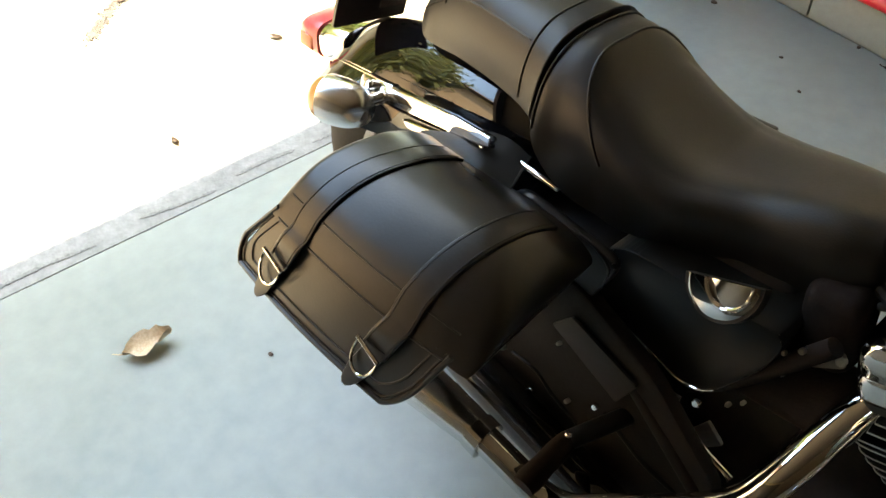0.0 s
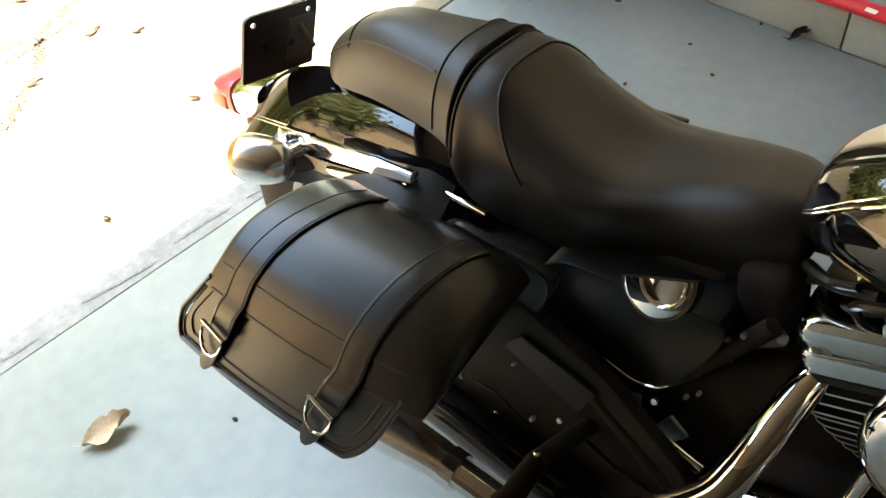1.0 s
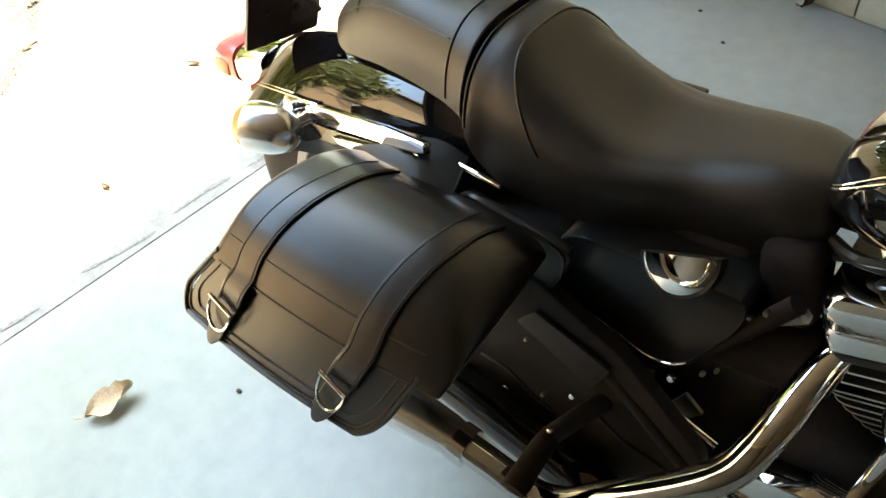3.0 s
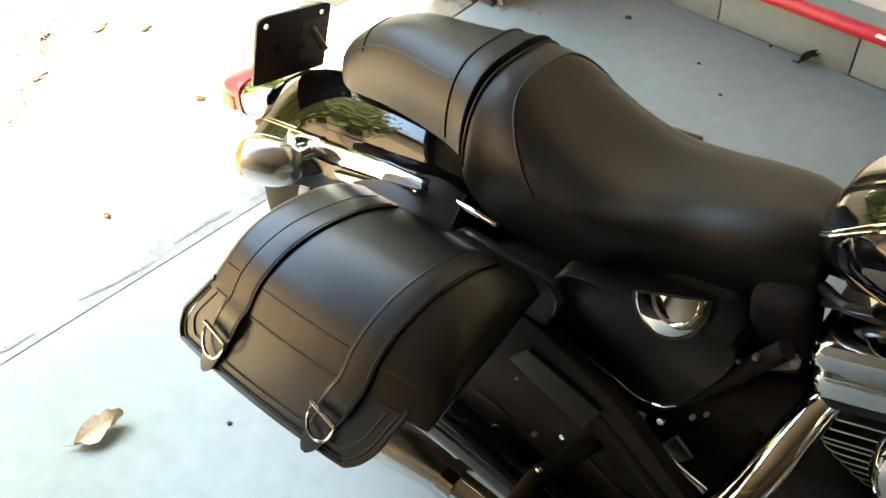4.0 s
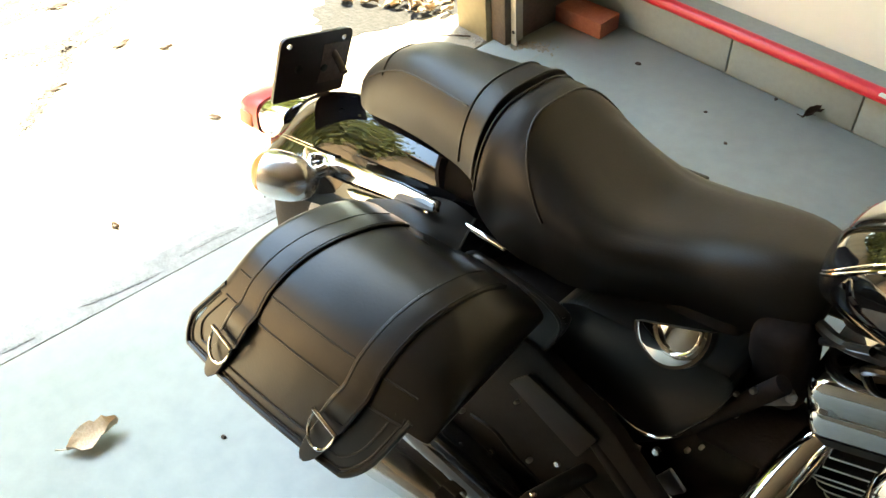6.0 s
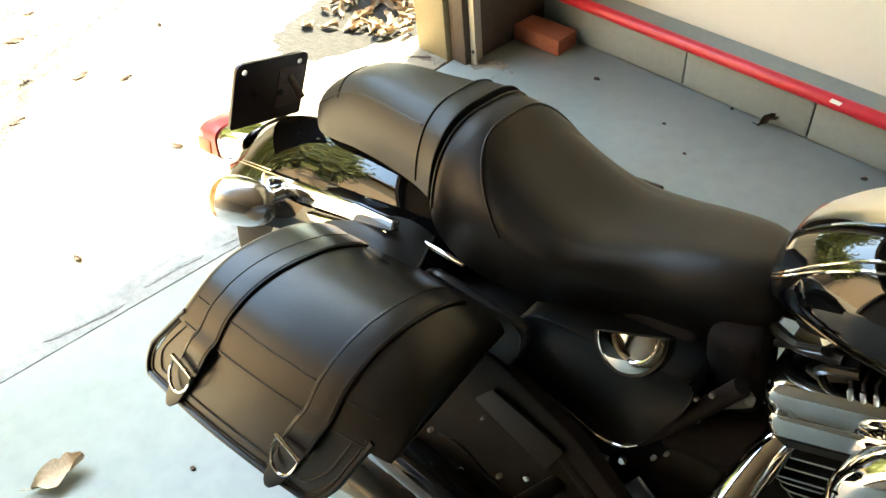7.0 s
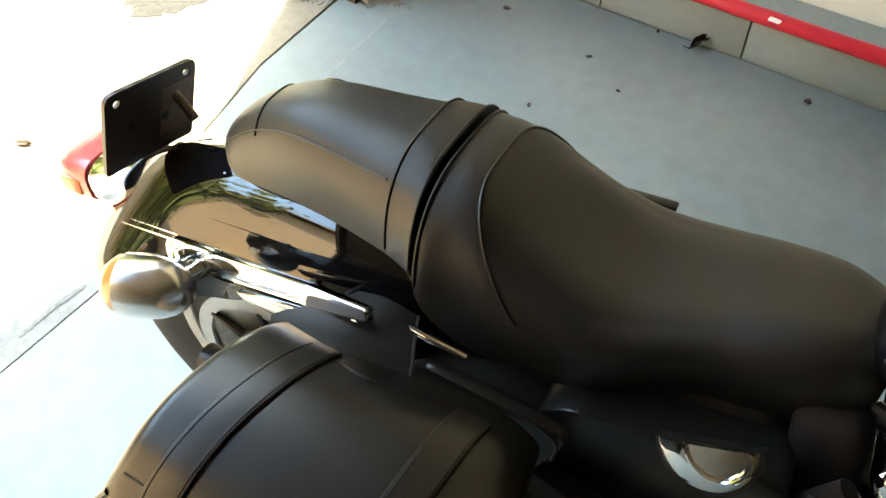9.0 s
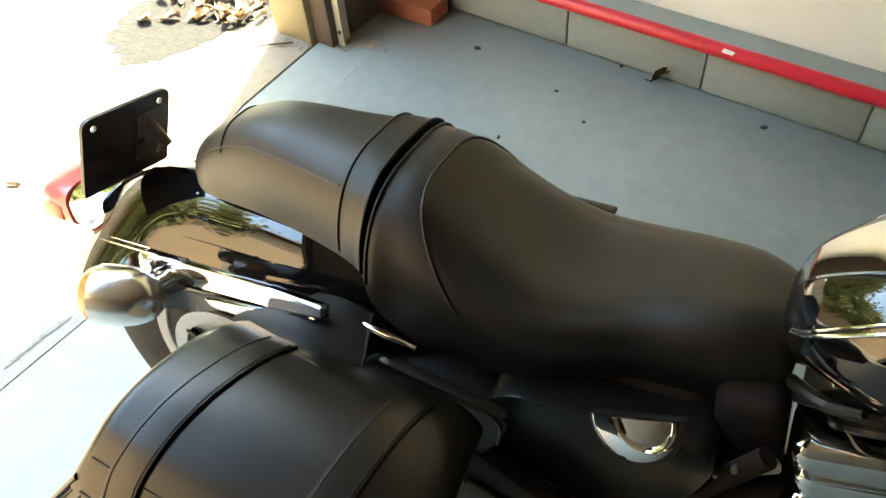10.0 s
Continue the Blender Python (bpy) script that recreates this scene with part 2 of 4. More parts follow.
def curve(keys, x):
    """Smooth curve through (x, value...) rows."""
    ks = [k[0] for k in keys]
    i = min(max(int(np.searchsorted(ks, x)) - 1, 0), len(keys) - 2)
    a, b = keys[i], keys[i + 1]
    p, q = keys[max(i - 1, 0)], keys[min(i + 2, len(keys) - 1)]
    h = b[0] - a[0]
    s = min(max((x - a[0]) / h, 0), 1)
    out = []
    for c in range(1, len(a)):
        ma = (b[c] - p[c]) / (b[0] - p[0]) * h
        mb = (q[c] - a[c]) / (q[0] - a[0]) * h
        out.append((2 * s ** 3 - 3 * s ** 2 + 1) * a[c] + (s ** 3 - 2 * s ** 2 + s) * ma + (-2 * s ** 3 + 3 * s ** 2) * b[c] + (s ** 3 - s ** 2) * mb)
    return out


def smooth_path(pts, n=40):
    d = [0.0]
    for a, b in zip(pts, pts[1:]):
        d.append(d[-1] + (Vector(b) - Vector(a)).length)
    keys = [(t, *p) for t, p in zip(d, pts)]
    return [curve(keys, d[-1] * i / (n - 1)) for i in range(n)]


def rounded(poly, r, n=5):
    """A closed polygon with its corners rounded."""
    out = []
    k = len(poly)
    for i in range(k):
        p, c, q = (Vector(poly[j % k]) for j in (i - 1, i, i + 1))
        ri = r[i] if isinstance(r, (list, tuple)) else r
        a, b = (p - c), (q - c)
        t = min(ri, 0.48 * a.length, 0.48 * b.length)
        s, e = c + a.normalized() * t, c + b.normalized() * t
        for j in range(n + 1):
            w = j / n
            out.append(tuple((1 - w) ** 2 * s + 2 * w * (1 - w) * c + w * w * e))
    return out


# ---- structure ----
WALL_Y = 1.508
THRESH = -0.28

ground = part("ground", Geo().add([(-60, -60, -0.05), (60, -60, -0.05), (60, 60, -0.05), (-60, 60, -0.05)], [(0, 1, 2, 3)]), GRASS)
tagged(ground, "dry grassy ground beyond the driveway", "ground", kind="structure")

floor_edge = [(4.0, -3.35), (4.0, WALL_Y), (-0.60, WALL_Y), (-0.555, 1.12), (-0.53, 0.78), (-0.46, 0.50), (THRESH, 0.34), (THRESH, -3.35)]
floor = part("floor", Geo().prism(floor_edge, -0.12, 0.0, bevel=0.004), FLOOR_PAINT)
tagged(floor, "worn grey-blue painted concrete garage floor with dull stains", "floor", kind="structure")
strip_edge = [(THRESH - 0.003, -3.35), (THRESH - 0.003, 0.34), (-0.4005, 0.44), (-0.4005, -3.35)]
strip = part("threshold_strip", Geo().prism(strip_edge, -0.12, -0.0012), STRIP)
tagged(strip, "bare rough concrete strip along the garage threshold", "threshold", kind="structure")
drive_edge = [(-0.401, -6.0), (-0.401, 0.44), (-0.468, 0.51), (-0.538, 0.79), (-0.563, 1.115), (-0.73, 1.13), (-0.73, 3.4), (-9.0, 3.4), (-9.0, -6.0)]
drive = part("driveway", Geo().prism(drive_edge, -0.12, -0.001), DRIVE)
tagged(drive, "pale sunlit concrete driveway slab with cracks", "driveway", kind="structure")


def ragged(poly, step, amp, seed):
    """A closed outline with a crumbling edge."""
    rnd = random.Random(seed)
    out = []
    for p, q in zip(poly, poly[1:] + poly[:1]):
        n = max(int(math.dist(p, q) / step), 1)
        for s in range(n):
            t = s / n
            out.append((p[0] + (q[0] - p[0]) * t + amp * rnd.uniform(-1, 1), p[1] + (q[1] - p[1]) * t + amp * rnd.uniform(-1, 1)))
    return out


bed_edge = [(-0.76, 1.20), (-0.85, 1.08), (-0.87, 0.97), (-0.90, 0.86), (-0.96, 0.78), (-1.02, 0.72), (-1.10, 0.76), (-1.19, 0.80), (-1.26, 0.98), (-1.40, 1.4), (-1.60, 2.4), (-1.5, 3.3), (-0.76, 3.3)]
bed = part("soil_bed", Geo().prism(ragged(bed_edge, 0.022, 0.016, 3), -0.001, 0.0012), SOIL)
tagged(bed, "grey bare soil spread with a ragged edge over concrete", "soil", kind="structure")

# walls, header and ceiling close the garage; only the north wall and kerb are in view
wall_n = part("wall_north", Geo().span((-0.60, WALL_Y + 0.095, 0.0), (4.0, WALL_Y + 0.25, 2.8)), WHITE)
tagged(wall_n, "off-white painted wall above a block kerb", "wall", kind="structure")
kerb = part("kerb_wall", Geo().span((-0.60, WALL_Y + 0.012, -0.02), (4.0, WALL_Y + 0.094, 0.150)), BLOCK)
tagged(kerb, "low grey painted concrete block base wall", "wall", kind="structure")
# Unseen from here on: dark surfaces added so seat and leather reflect little.
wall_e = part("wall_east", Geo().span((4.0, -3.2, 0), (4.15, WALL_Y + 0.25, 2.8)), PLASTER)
tagged(wall_e, "unseen plain dark wall added to close the garage and darken reflections", "wall", kind="structure")
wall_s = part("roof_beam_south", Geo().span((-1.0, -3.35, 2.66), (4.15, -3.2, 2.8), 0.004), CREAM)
tagged(wall_s, "unseen cream beam added above the south wall", "beam", kind="structure")
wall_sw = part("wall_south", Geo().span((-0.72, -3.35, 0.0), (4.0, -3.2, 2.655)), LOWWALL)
tagged(wall_sw, "unseen plain dark wall added to close the garage and darken reflections", "wall", kind="structure")
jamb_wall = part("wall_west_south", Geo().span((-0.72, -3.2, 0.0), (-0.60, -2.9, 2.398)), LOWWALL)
tagged(jamb_wall, "unseen plain dark wall added beside the garage doorway", "wall", kind="structure")
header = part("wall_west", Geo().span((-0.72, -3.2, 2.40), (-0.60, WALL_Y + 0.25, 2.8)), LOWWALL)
tagged(header, "unseen dark wall added above the open garage doorway", "wall", kind="structure")
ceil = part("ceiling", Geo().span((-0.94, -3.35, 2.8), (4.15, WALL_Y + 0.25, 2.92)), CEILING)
tagged(ceil, "unseen dark ceiling with an eave over the doorway", "ceiling", kind="structure")

# doorway jamb: cream post, dark timber lining and galvanised track
post = part("door_post", Geo().span((-0.72, 1.115, -0.02), (-0.565, WALL_Y + 0.25, 2.398), 0.006), CREAM)
tagged(post, "cream painted post at the garage doorway", "post", kind="structure")
lining = part("door_lining", Geo().span((-0.563, 1.135, 0.0), (-0.492, WALL_Y + 0.2, 2.398), 0.004), DARKWOOD)
tagged(lining, "dark brown timber lining of the doorway", "door frame", kind="structure")
track = thing("door_track", pose(-0.475, 1.175, 0), "pale galvanised metal garage door track against the jamb", "door track", kind="structure")
part("channel", Geo().prism([(-0.012, -0.018), (0.012, -0.018), (0.012, -0.012), (-0.006, -0.012), (-0.006, 0.03), (-0.012, 0.03)], 0.004, 2.39), GALV, track)
for hz in (0.05, 0.35):
    part("bolt", Geo().lathe([(0.0, 0.004), (0.006, 0.003), (0.007, 0.0)], pose(0.0, -0.018, hz, 90), 10), SATIN, track)

# red rounded rail along the block base
rail = part("red_rail", Geo().tube([(-0.58, WALL_Y - 0.004, 0.143), (1.0, WALL_Y - 0.004, 0.143), (3.99, WALL_Y - 0.004, 0.143)], 0.020, 16), RED_PAINT)
tagged(rail, "red painted rounded pipe along the block wall base", "pipe", kind="structure")
chip = part("paint_chip", Geo().prism(rounded([(-0.016, -0.005), (0.014, -0.006), (0.018, 0.004), (-0.012, 0.006)], 0.003, 2), 0, 0.0012, pose(0.588, WALL_Y - 0.0205, 0.1545, 55)), WHITE)
chip.parent = rail

# ---- motorcycle ----
BIKE = pose(0.47, 0.10, 0, 0, 0, 9.0) @ pose(0, 0, 0, -8.0)
bike = thing("motorcycle", BIKE, "black cruiser motorcycle with chrome parts, leaning on its side stand", "motorcycle")

# rear wheel
WX, WY, WZ, WR = -0.142, -0.006, 0.302, 0.308
AX = pose(WX, WY, WZ, 90)
wheel = thing("rear_wheel", Matrix(), "", "")
wheel.parent = bike
tyre_prof = [(0.180, -0.050), (0.215, -0.063), (0.262, -0.066), (0.288, -0.056), (0.300, -0.036), (WR, 0.0), (0.300, 0.036), (0.288, 0.056), (0.262, 0.066), (0.215, 0.063), (0.180, 0.050)]
part("tyre", Geo().lathe(tyre_prof, AX, 56), RUBBER, wheel, "black rubber tyre")
part("rim", Geo().lathe([(0.184, -0.058), (0.187, -0.052), (0.187, 0.052), (0.184, 0.058), (0.168, 0.054), (0.160, 0.026), (0.160, -0.026), (0.166, -0.050), (0.168, -0.058), (0.184, -0.058)], AX, 56), SILVER, wheel, "silver cast rim")
part("hub", Geo().lathe([(0.0, -0.06), (0.035, -0.06), (0.045, -0.03), (0.05, 0.03), (0.035, 0.06), (0.0, 0.06)], AX, 24), SILVER, wheel)
spoke = Geo().tube([(0.045, 0, 0), (0.10, 0.0, 0.004), (0.164, 0, 0)], [0.014, 0.009, 0.013], 8).mesh("spoke", SILVER)
for k in range(9):
    s = new("spoke", spoke)
    s.parent = wheel
    s.matrix_local = AX @ pose(0, 0, 0, 0, 0, 40 * k + 12)
disc = Geo().lathe([(0.108, -0.003), (0.132, -0.003), (0.132, 0.003), (0.108, 0.003), (0.108, -0.003)], pose(WX, WY - 0.070, WZ, 90), 48)
part("brake_disc", disc, ALLOY, wheel, "bare metal brake disc")
for k in range(6):
    a = radians(60 * k + 14)
    part("carrier_arm", Geo().tube([(WX + 0.052 * math.cos(a), WY - 0.070, WZ + 0.052 * math.sin(a)), (WX + 0.112 * math.cos(a + 0.25), WY - 0.070, WZ + 0.112 * math.sin(a + 0.25))], [0.009, 0.006], 8), SATIN, wheel)
part("disc_carrier", Geo().lathe([(0.0, -0.006), (0.05, -0.006), (0.060, -0.003), (0.060, 0.002), (0.05, 0.014), (0.0, 0.014)], pose(WX, WY - 0.070, WZ, 90), 24), SATIN, wheel)

# rear fender: arched black sheet
FENDER_D = 0.150
FENDER_SECTION = [(u, -FENDER_D * (1 - (1 - u ** 1.65) ** (1 / 1.65))) for u in (0.0, 0.12, 0.24, 0.36, 0.47, 0.57, 0.66, 0.74, 0.81, 0.865, 0.91, 0.945, 0.972, 0.99)] + [(1.0, -FENDER_D), (1.0, -FENDER_D - 0.012), (1.0, -FENDER_D - 0.022)]
FENDER_W = 0.114
NS = len(FENDER_SECTION)


def fender_point(i, k, side, off=0.0):
    """i: 0 at the front to 1 at the tail; k: index into the section; side: -1 right, 1 left."""
    u, dr = FENDER_SECTION[k]
    ang = 36 + (141 - 45 * u ** 2) * i
    f = min(max((i - 0.5) / 0.5, 0.0), 1.0)
    f = f * f * (3 - 2 * f)
    dr *= 1 - 0.28 * f
    w = FENDER_W + 0.053 * f
    r = curve([(30.0, 0.50), (40.0, 0.487), (50.0, 0.464), (60.0, 0.430), (72.0, 0.385), (84.0, 0.352), (96.0, 0.339), (110.0, 0.334), (130.0, 0.332), (150.0, 0.335), (180.0, 0.339)], ang)[0] + dr + off * (1 - u)
    return (-0.163 + r * math.cos(radians(ang)), side * (u * w + off * u), 0.300 + r * math.sin(radians(ang)))


g = Geo()
NA = 56
rows = []
for i in range(NA):
    t = i / (NA - 1)
    o = [fender_point(t, k, -1) for k in range(NS - 1, 0, -1)] + [fender_point(t, k, 1) for k in range(NS)]
    n = [fender_point(t, k, 1, -0.004) for k in range(NS - 1, -1, -1)] + [fender_point(t, k, -1, -0.004) for k in range(1, NS)]
    rows.append(o + n)
g.rings(rows, cap=True)
part("rear_fender", g, PAINT, bike, "glossy black steel rear fender", 50)

# Added strip stands in for the dark edge line on the fender's ridge.
rows = []
for i in range(20):
    a, b = fender_point(0.56 + 0.40 * i / 19, 0, 1, 0.004), fender_point(0.56 + 0.40 * i / 19, 3, 1, 0.004)
    c, d = fender_point(0.56 + 0.40 * i / 19, 3, 1, -0.004), fender_point(0.56 + 0.40 * i / 19, 0, 1, -0.004)
    rows.append([a, b, c, d])
part("ridge_dark_edge", Geo().rings(rows), DULL_BLACK, bike, "added dark strip for the black edge along the fender ridge")

# fender struts: chrome bars with a round rear end and a screw
for side in (-1, 1):
    g = Geo()
    a, b = Vector((-0.165, 0.150 * side, 0.596)), Vector((0.105, 0.158 * side, 0.645))
    d = (b - a).normalized()
    n = Vector((0, side, 0)) - d * d.y * side
    n.normalize()
    u = n.cross(d) * side
    u = u if u.z > 0 else -u
    m = Matrix((d, u, n)).transposed().to_4x4()
    m = m @ pose(0, 0, 0, 20 * side)
    m.translation = a
    L = (b - a).length
    outline = rounded([(-0.022, -0.017), (0.06, -0.018), (0.20, -0.017), (L + 0.01, -0.012), (L + 0.01, 0.004), (0.20, 0.010), (0.06, 0.014), (-0.022, 0.017)], [0.016, 0.0, 0.0, 0.004, 0.004, 0.0, 0.0, 0.016], 5)
    strut = part("fender_strut", Geo().prism(outline, -0.006, 0.008, m, 0.003), CHROME, bike, "polished chrome fender strut")
    part("screw", Geo().lathe([(0.0, 0.013), (0.007, 0.012), (0.010, 0.008), (0.010, 0.0)], m @ pose(0.010, 0, 0.008), 14), CHROME, strut)
    ledge = rounded([(0.090, -0.030), (0.104, -0.040), (0.180, -0.041), (0.276, -0.026), (0.268, -0.014), (0.20, -0.024)], 0.004, 3)
    part("strut_cover", Geo().prism(ledge, -0.012, 0.004, m, 0.002), CHROME, bike, "chrome lower strut cover")
    part("strut_end", Geo().tube([(0.148, 0.139 * side, 0.620), (0.18, 0.143 * side, 0.622), (0.224, 0.146 * side, 0.622)], [0.0035, 0.0048, 0.0035], 10), CHROME, bike, "thin chrome strip beside the seat")

# turn signals: chrome bullets with amber lenses
for side in (-1, 1):
    base = pose(-0.168, 0.208 * side, 0.584, 0, -92, -18 * side)
    sig = part("turn_signal", Geo().lathe([(0.0, -0.056), (0.008, -0.0552), (0.016, -0.052), (0.024, -0.046), (0.031, -0.036), (0.0362, -0.022), (0.039, -0.005), (0.040, 0.012), (0.039, 0.028), (0.032, 0.031)], base, 30), SOFT_CHROME, bike, "chrome bullet turn signal")
    part("lens", Geo().lathe([(0.037, 0.029), (0.035, 0.039), (0.027, 0.049), (0.014, 0.055), (0.0, 0.057)], base, 30), AMBER, sig, "amber lens")
    part("stalk", Geo().tube([(-0.142, 0.188 * side, 0.590), (-0.132, 0.168 * side, 0.592), (-0.128, 0.146 * side, 0.594)], [0.011, 0.010, 0.013], 12), CHROME, sig)

# tail light: chrome housing with a red lens
def soft_ring(x, w, h, zc, p=0.5, n=28):
    return [(x, math.copysign(abs(math.cos(t)) ** p, math.cos(t)) * w, zc + math.copysign(abs(math.sin(t)) ** p, math.sin(t)) * h) for t in (2 * math.pi * k / n for k in range(n))]


TL, TZ = -0.040, -0.022
tail = part("tail_light", Geo().rings([soft_ring(x + TL, w, h, z + TZ, 0.6) for x, w, h, z in ((-0.340, 0.052, 0.034, 0.545), (-0.385, 0.058, 0.038, 0.536), (-0.410, 0.058, 0.038, 0.531), (-0.418, 0.056, 0.037, 0.529))]), CHROME, bike, "chrome tail light housing")
red = part("red_lens", Geo().rings([soft_ring(x + TL, w, h, z + TZ, 0.55) for x, w, h, z in ((-0.414, 0.060, 0.039, 0.531), (-0.440, 0.062, 0.038, 0.530), (-0.466, 0.058, 0.034, 0.529), (-0.478, 0.052, 0.028, 0.528), (-0.482, 0.040, 0.020, 0.528))]), RED_LENS, tail, "red plastic lens")
part("reflector", Geo().box((0.034, 0.003, 0.030), pose(-0.446 + TL, -0.0625, 0.526 + TZ, 0, 8, 6), 0.0012, 2), ORANGE_LENS, red, "orange reflector in the lens")

# licence plate bracket on an arm over the fender
PL = pose(-0.328, -0.015, 0.636, 0, 12, -4) @ pose(0, 0, 0, 90, 0, 90) @ pose(0, 0, 0, 0, 0, -8)
plate_out = rounded([(-0.080, -0.044), (0.076, -0.044), (0.076, 0.085), (-0.080, 0.085)], [0.006, 0.006, 0.016, 0.016], 4)
for sx in (0.057, -0.061):
    # cut each screw hole in from the top edge
    i = next(k for k, p in enumerate(plate_out) if p[1] > 0.0849 and p[0] <= sx)
    hole = [(sx + 0.0052 * math.cos(a), 0.068 + 0.0052 * math.sin(a)) for a in (math.pi / 2 - 2 * math.pi * k / 14 for k in range(15))]
    plate_out[i:i] = [(sx + 0.00002, 0.085)] + [(p[0] + (0.00002 if k == 0 else 0), p[1]) for k, p in enumerate(hole)] + [(sx, 0.085)]
plate = part("plate_holder", Geo().prism(plate_out, -0.003, 0.003, PL), PLASTIC, bike, "dark plastic number plate holder seen from behind")
part("bracket_arm", Geo().tube([(-0.320, 0.03, 0.672), (-0.300, 0.03, 0.650), (-0.286, 0.026, 0.640)], 0.007, 10), PLATE_BACK, plate)
part("plate_bolt", Geo().lathe([(0.0, 0.004), (0.007, 0.003), (0.008, 0.0)], PL @ pose(0.022, 0.012, 0.003), 12), SATIN, plate)
part("plate_bolt", Geo().lathe([(0.0, 0.004), (0.007, 0.003), (0.008, 0.0)], PL @ pose(-0.035, 0.020, 0.003), 12), SATIN, plate)
part("plate_sheet", Geo().prism(rounded([(0.014, -0.02), (0.070, -0.02), (0.070, 0.060), (0.014, 0.060)], 0.004, 2), 0.003, 0.0042, PL), PLATE_BACK, plate, "brownish back of a number plate")
part("fender_rack", Geo().prism(rounded([(-0.31, -0.009), (-0.12, -0.009), (-0.12, 0.018), (-0.31, 0.018)], 0.006, 4), 0, 0.010, pose(-0.02, 0.006, 0.628, 0, -9, 0), 0.003), PLASTIC, bike, "black mounting plate on the fender")

# ---- seat ----
SEAT = [(-0.188, 0.672, 0.018, 0.652), (-0.179, 0.692, 0.033, 0.648), (-0.153, 0.722, 0.048, 0.646), (-0.112, 0.752, 0.057, 0.652), (-0.05, 0.777, 0.069, 0.664), (0.05, 0.782, 0.088, 0.672), (0.13, 0.785, 0.108, 0.668),
        (0.15, 0.781, 0.124, 0.650), (0.18, 0.781, 0.126, 0.612), (0.22, 0.765, 0.130, 0.588), (0.28, 0.734, 0.131, 0.578), (0.35, 0.709, 0.130, 0.590), (0.42, 0.708, 0.128, 0.602), (0.48, 0.717, 0.124, 0.608), (0.53, 0.724, 0.114, 0.614), (0.568, 0.726, 0.100, 0.624), (0.588, 0.720, 0.080, 0.640), (0.598, 0.702, 0.058, 0.662)]


def seam_x(ang):
    """Where the piped seam behind the rider runs."""
    return 0.187 + 0.13 * (1 - math.sin(radians(ang))) ** 1.1


def seat_point(x, ang, off=0.0):
    """ang: degrees, 0 right lower edge, 90 top, 180 left lower edge."""
    zt, w, zb = curve(SEAT, x)
    c, s = math.cos(radians(ang)), math.sin(radians(ang))
    k = min(max((x - 0.16) / 0.10, 0), 1) * min(max((0.60 - x) / 0.06, 0), 1)
    nose = min(max((x - 0.30) / 0.17, 0), 1)
    nose = nose * nose * (3 - 2 * nose)
    e = 0.66 - 0.14 * k + (0.14 if c > 0 else 0.08) * nose
    if c > 0:
        w *= 1 - 0.42 * nose
    flare = 0.008 * math.exp(-((x - 0.48) / 0.13) ** 2) * (1 - abs(s)) ** 2
    y = -math.copysign(abs(c) ** e, c) * (w + off + flare)
    z = zb + (zt + off - zb) * abs(s) ** (0.80 - 0.26 * k - 0.08 * nose)
    h = (z - zb) / max(zt - zb, 0.001)
    y *= 1 - 0.22 * k * max(1 - h / 0.66, 0.0) ** 1.2
    dish = 0.011 * math.exp(-((x - 0.36) / 0.12) ** 2)
    z -= dish * math.exp(-(y / 0.07) ** 2)
    past = x - seam_x(ang)
    if 0 < past and x > 0.16:
        a = min(past / 0.045, 1)
        z -= 0.011 * a * a * (3 - 2 * a) * min(max((0.52 - x) / 0.16, 0), 1) * min(max((abs(s) - 0.55) / 0.3, 0), 1)
    return (x, y, z)


def seat_part(x0, x1, nx, off=0.0, a0=0, a1=180, na=41, thick=None):
    xs = [x0 + (x1 - x0) * i / (nx - 1) for i in range(nx)]
    g = Geo()
    if thick is None:
        g.rings([[seat_point(x, a0 + (a1 - a0) * j / (na - 1), off) for j in range(na)] for x in xs])
    else:
        g.rings([[seat_point(x, a0 + (a1 - a0) * j / (na - 1), off) for j in range(na)] + [seat_point(x, a1 + (a0 - a1) * j / (na - 1), off - thick) for j in range(na)] for x in xs])
    return g


seat = thing("seat", Matrix(), "", "")
seat.parent = bike
seat["label"] = "black two-up vinyl seat with piped seams"
part("passenger_pad", seat_part(-0.188, 0.138, 46), VINYL, seat, "black vinyl passenger pad", 60)
part("rider_seat", seat_part(0.145, 0.598, 64), VINYL, seat, "black vinyl dished rider seat", 60)
part("seat_core", seat_part(0.13, 0.16, 4, -0.014), STITCH, seat)
part("seat_band", seat_part(0.099, 0.139, 10, 0.004, 3, 177, thick=0.008), VINYL, seat, "raised vinyl band across the seat", 60)
for x in (0.100, 0.137):
    part("piping", Geo().tube([seat_point(x, a, 0.0045) for a in range(4, 177, 4)], 0.0018, 8), STITCH if x > 0.12 else VINYL, seat)
part("piping", Geo().tube([seat_point(0.147, a, 0.001) for a in range(4, 177, 4)], 0.0020, 8), STITCH, seat)
part("piping", Geo().tube([seat_point(seam_x(a), a, 0.001) for a in range(22, 159, 4)], 0.0018, 8), VINYL, seat)
part("piping", Geo().tube([seat_point(-0.108, a, 0.0006) for a in range(40, 141, 4)], 0.0014, 8), VINYL, seat)
for side in (0, 1):
    part("piping", Geo().tube([seat_point(x / 1000, (46 if side == 0 else 134) + (1 if side else -1) * (0 if x > -100 else (-(x + 100)) * 0.1), 0.0008) for x in range(-166, 96, 8)], 0.0015, 8), VINYL, seat)

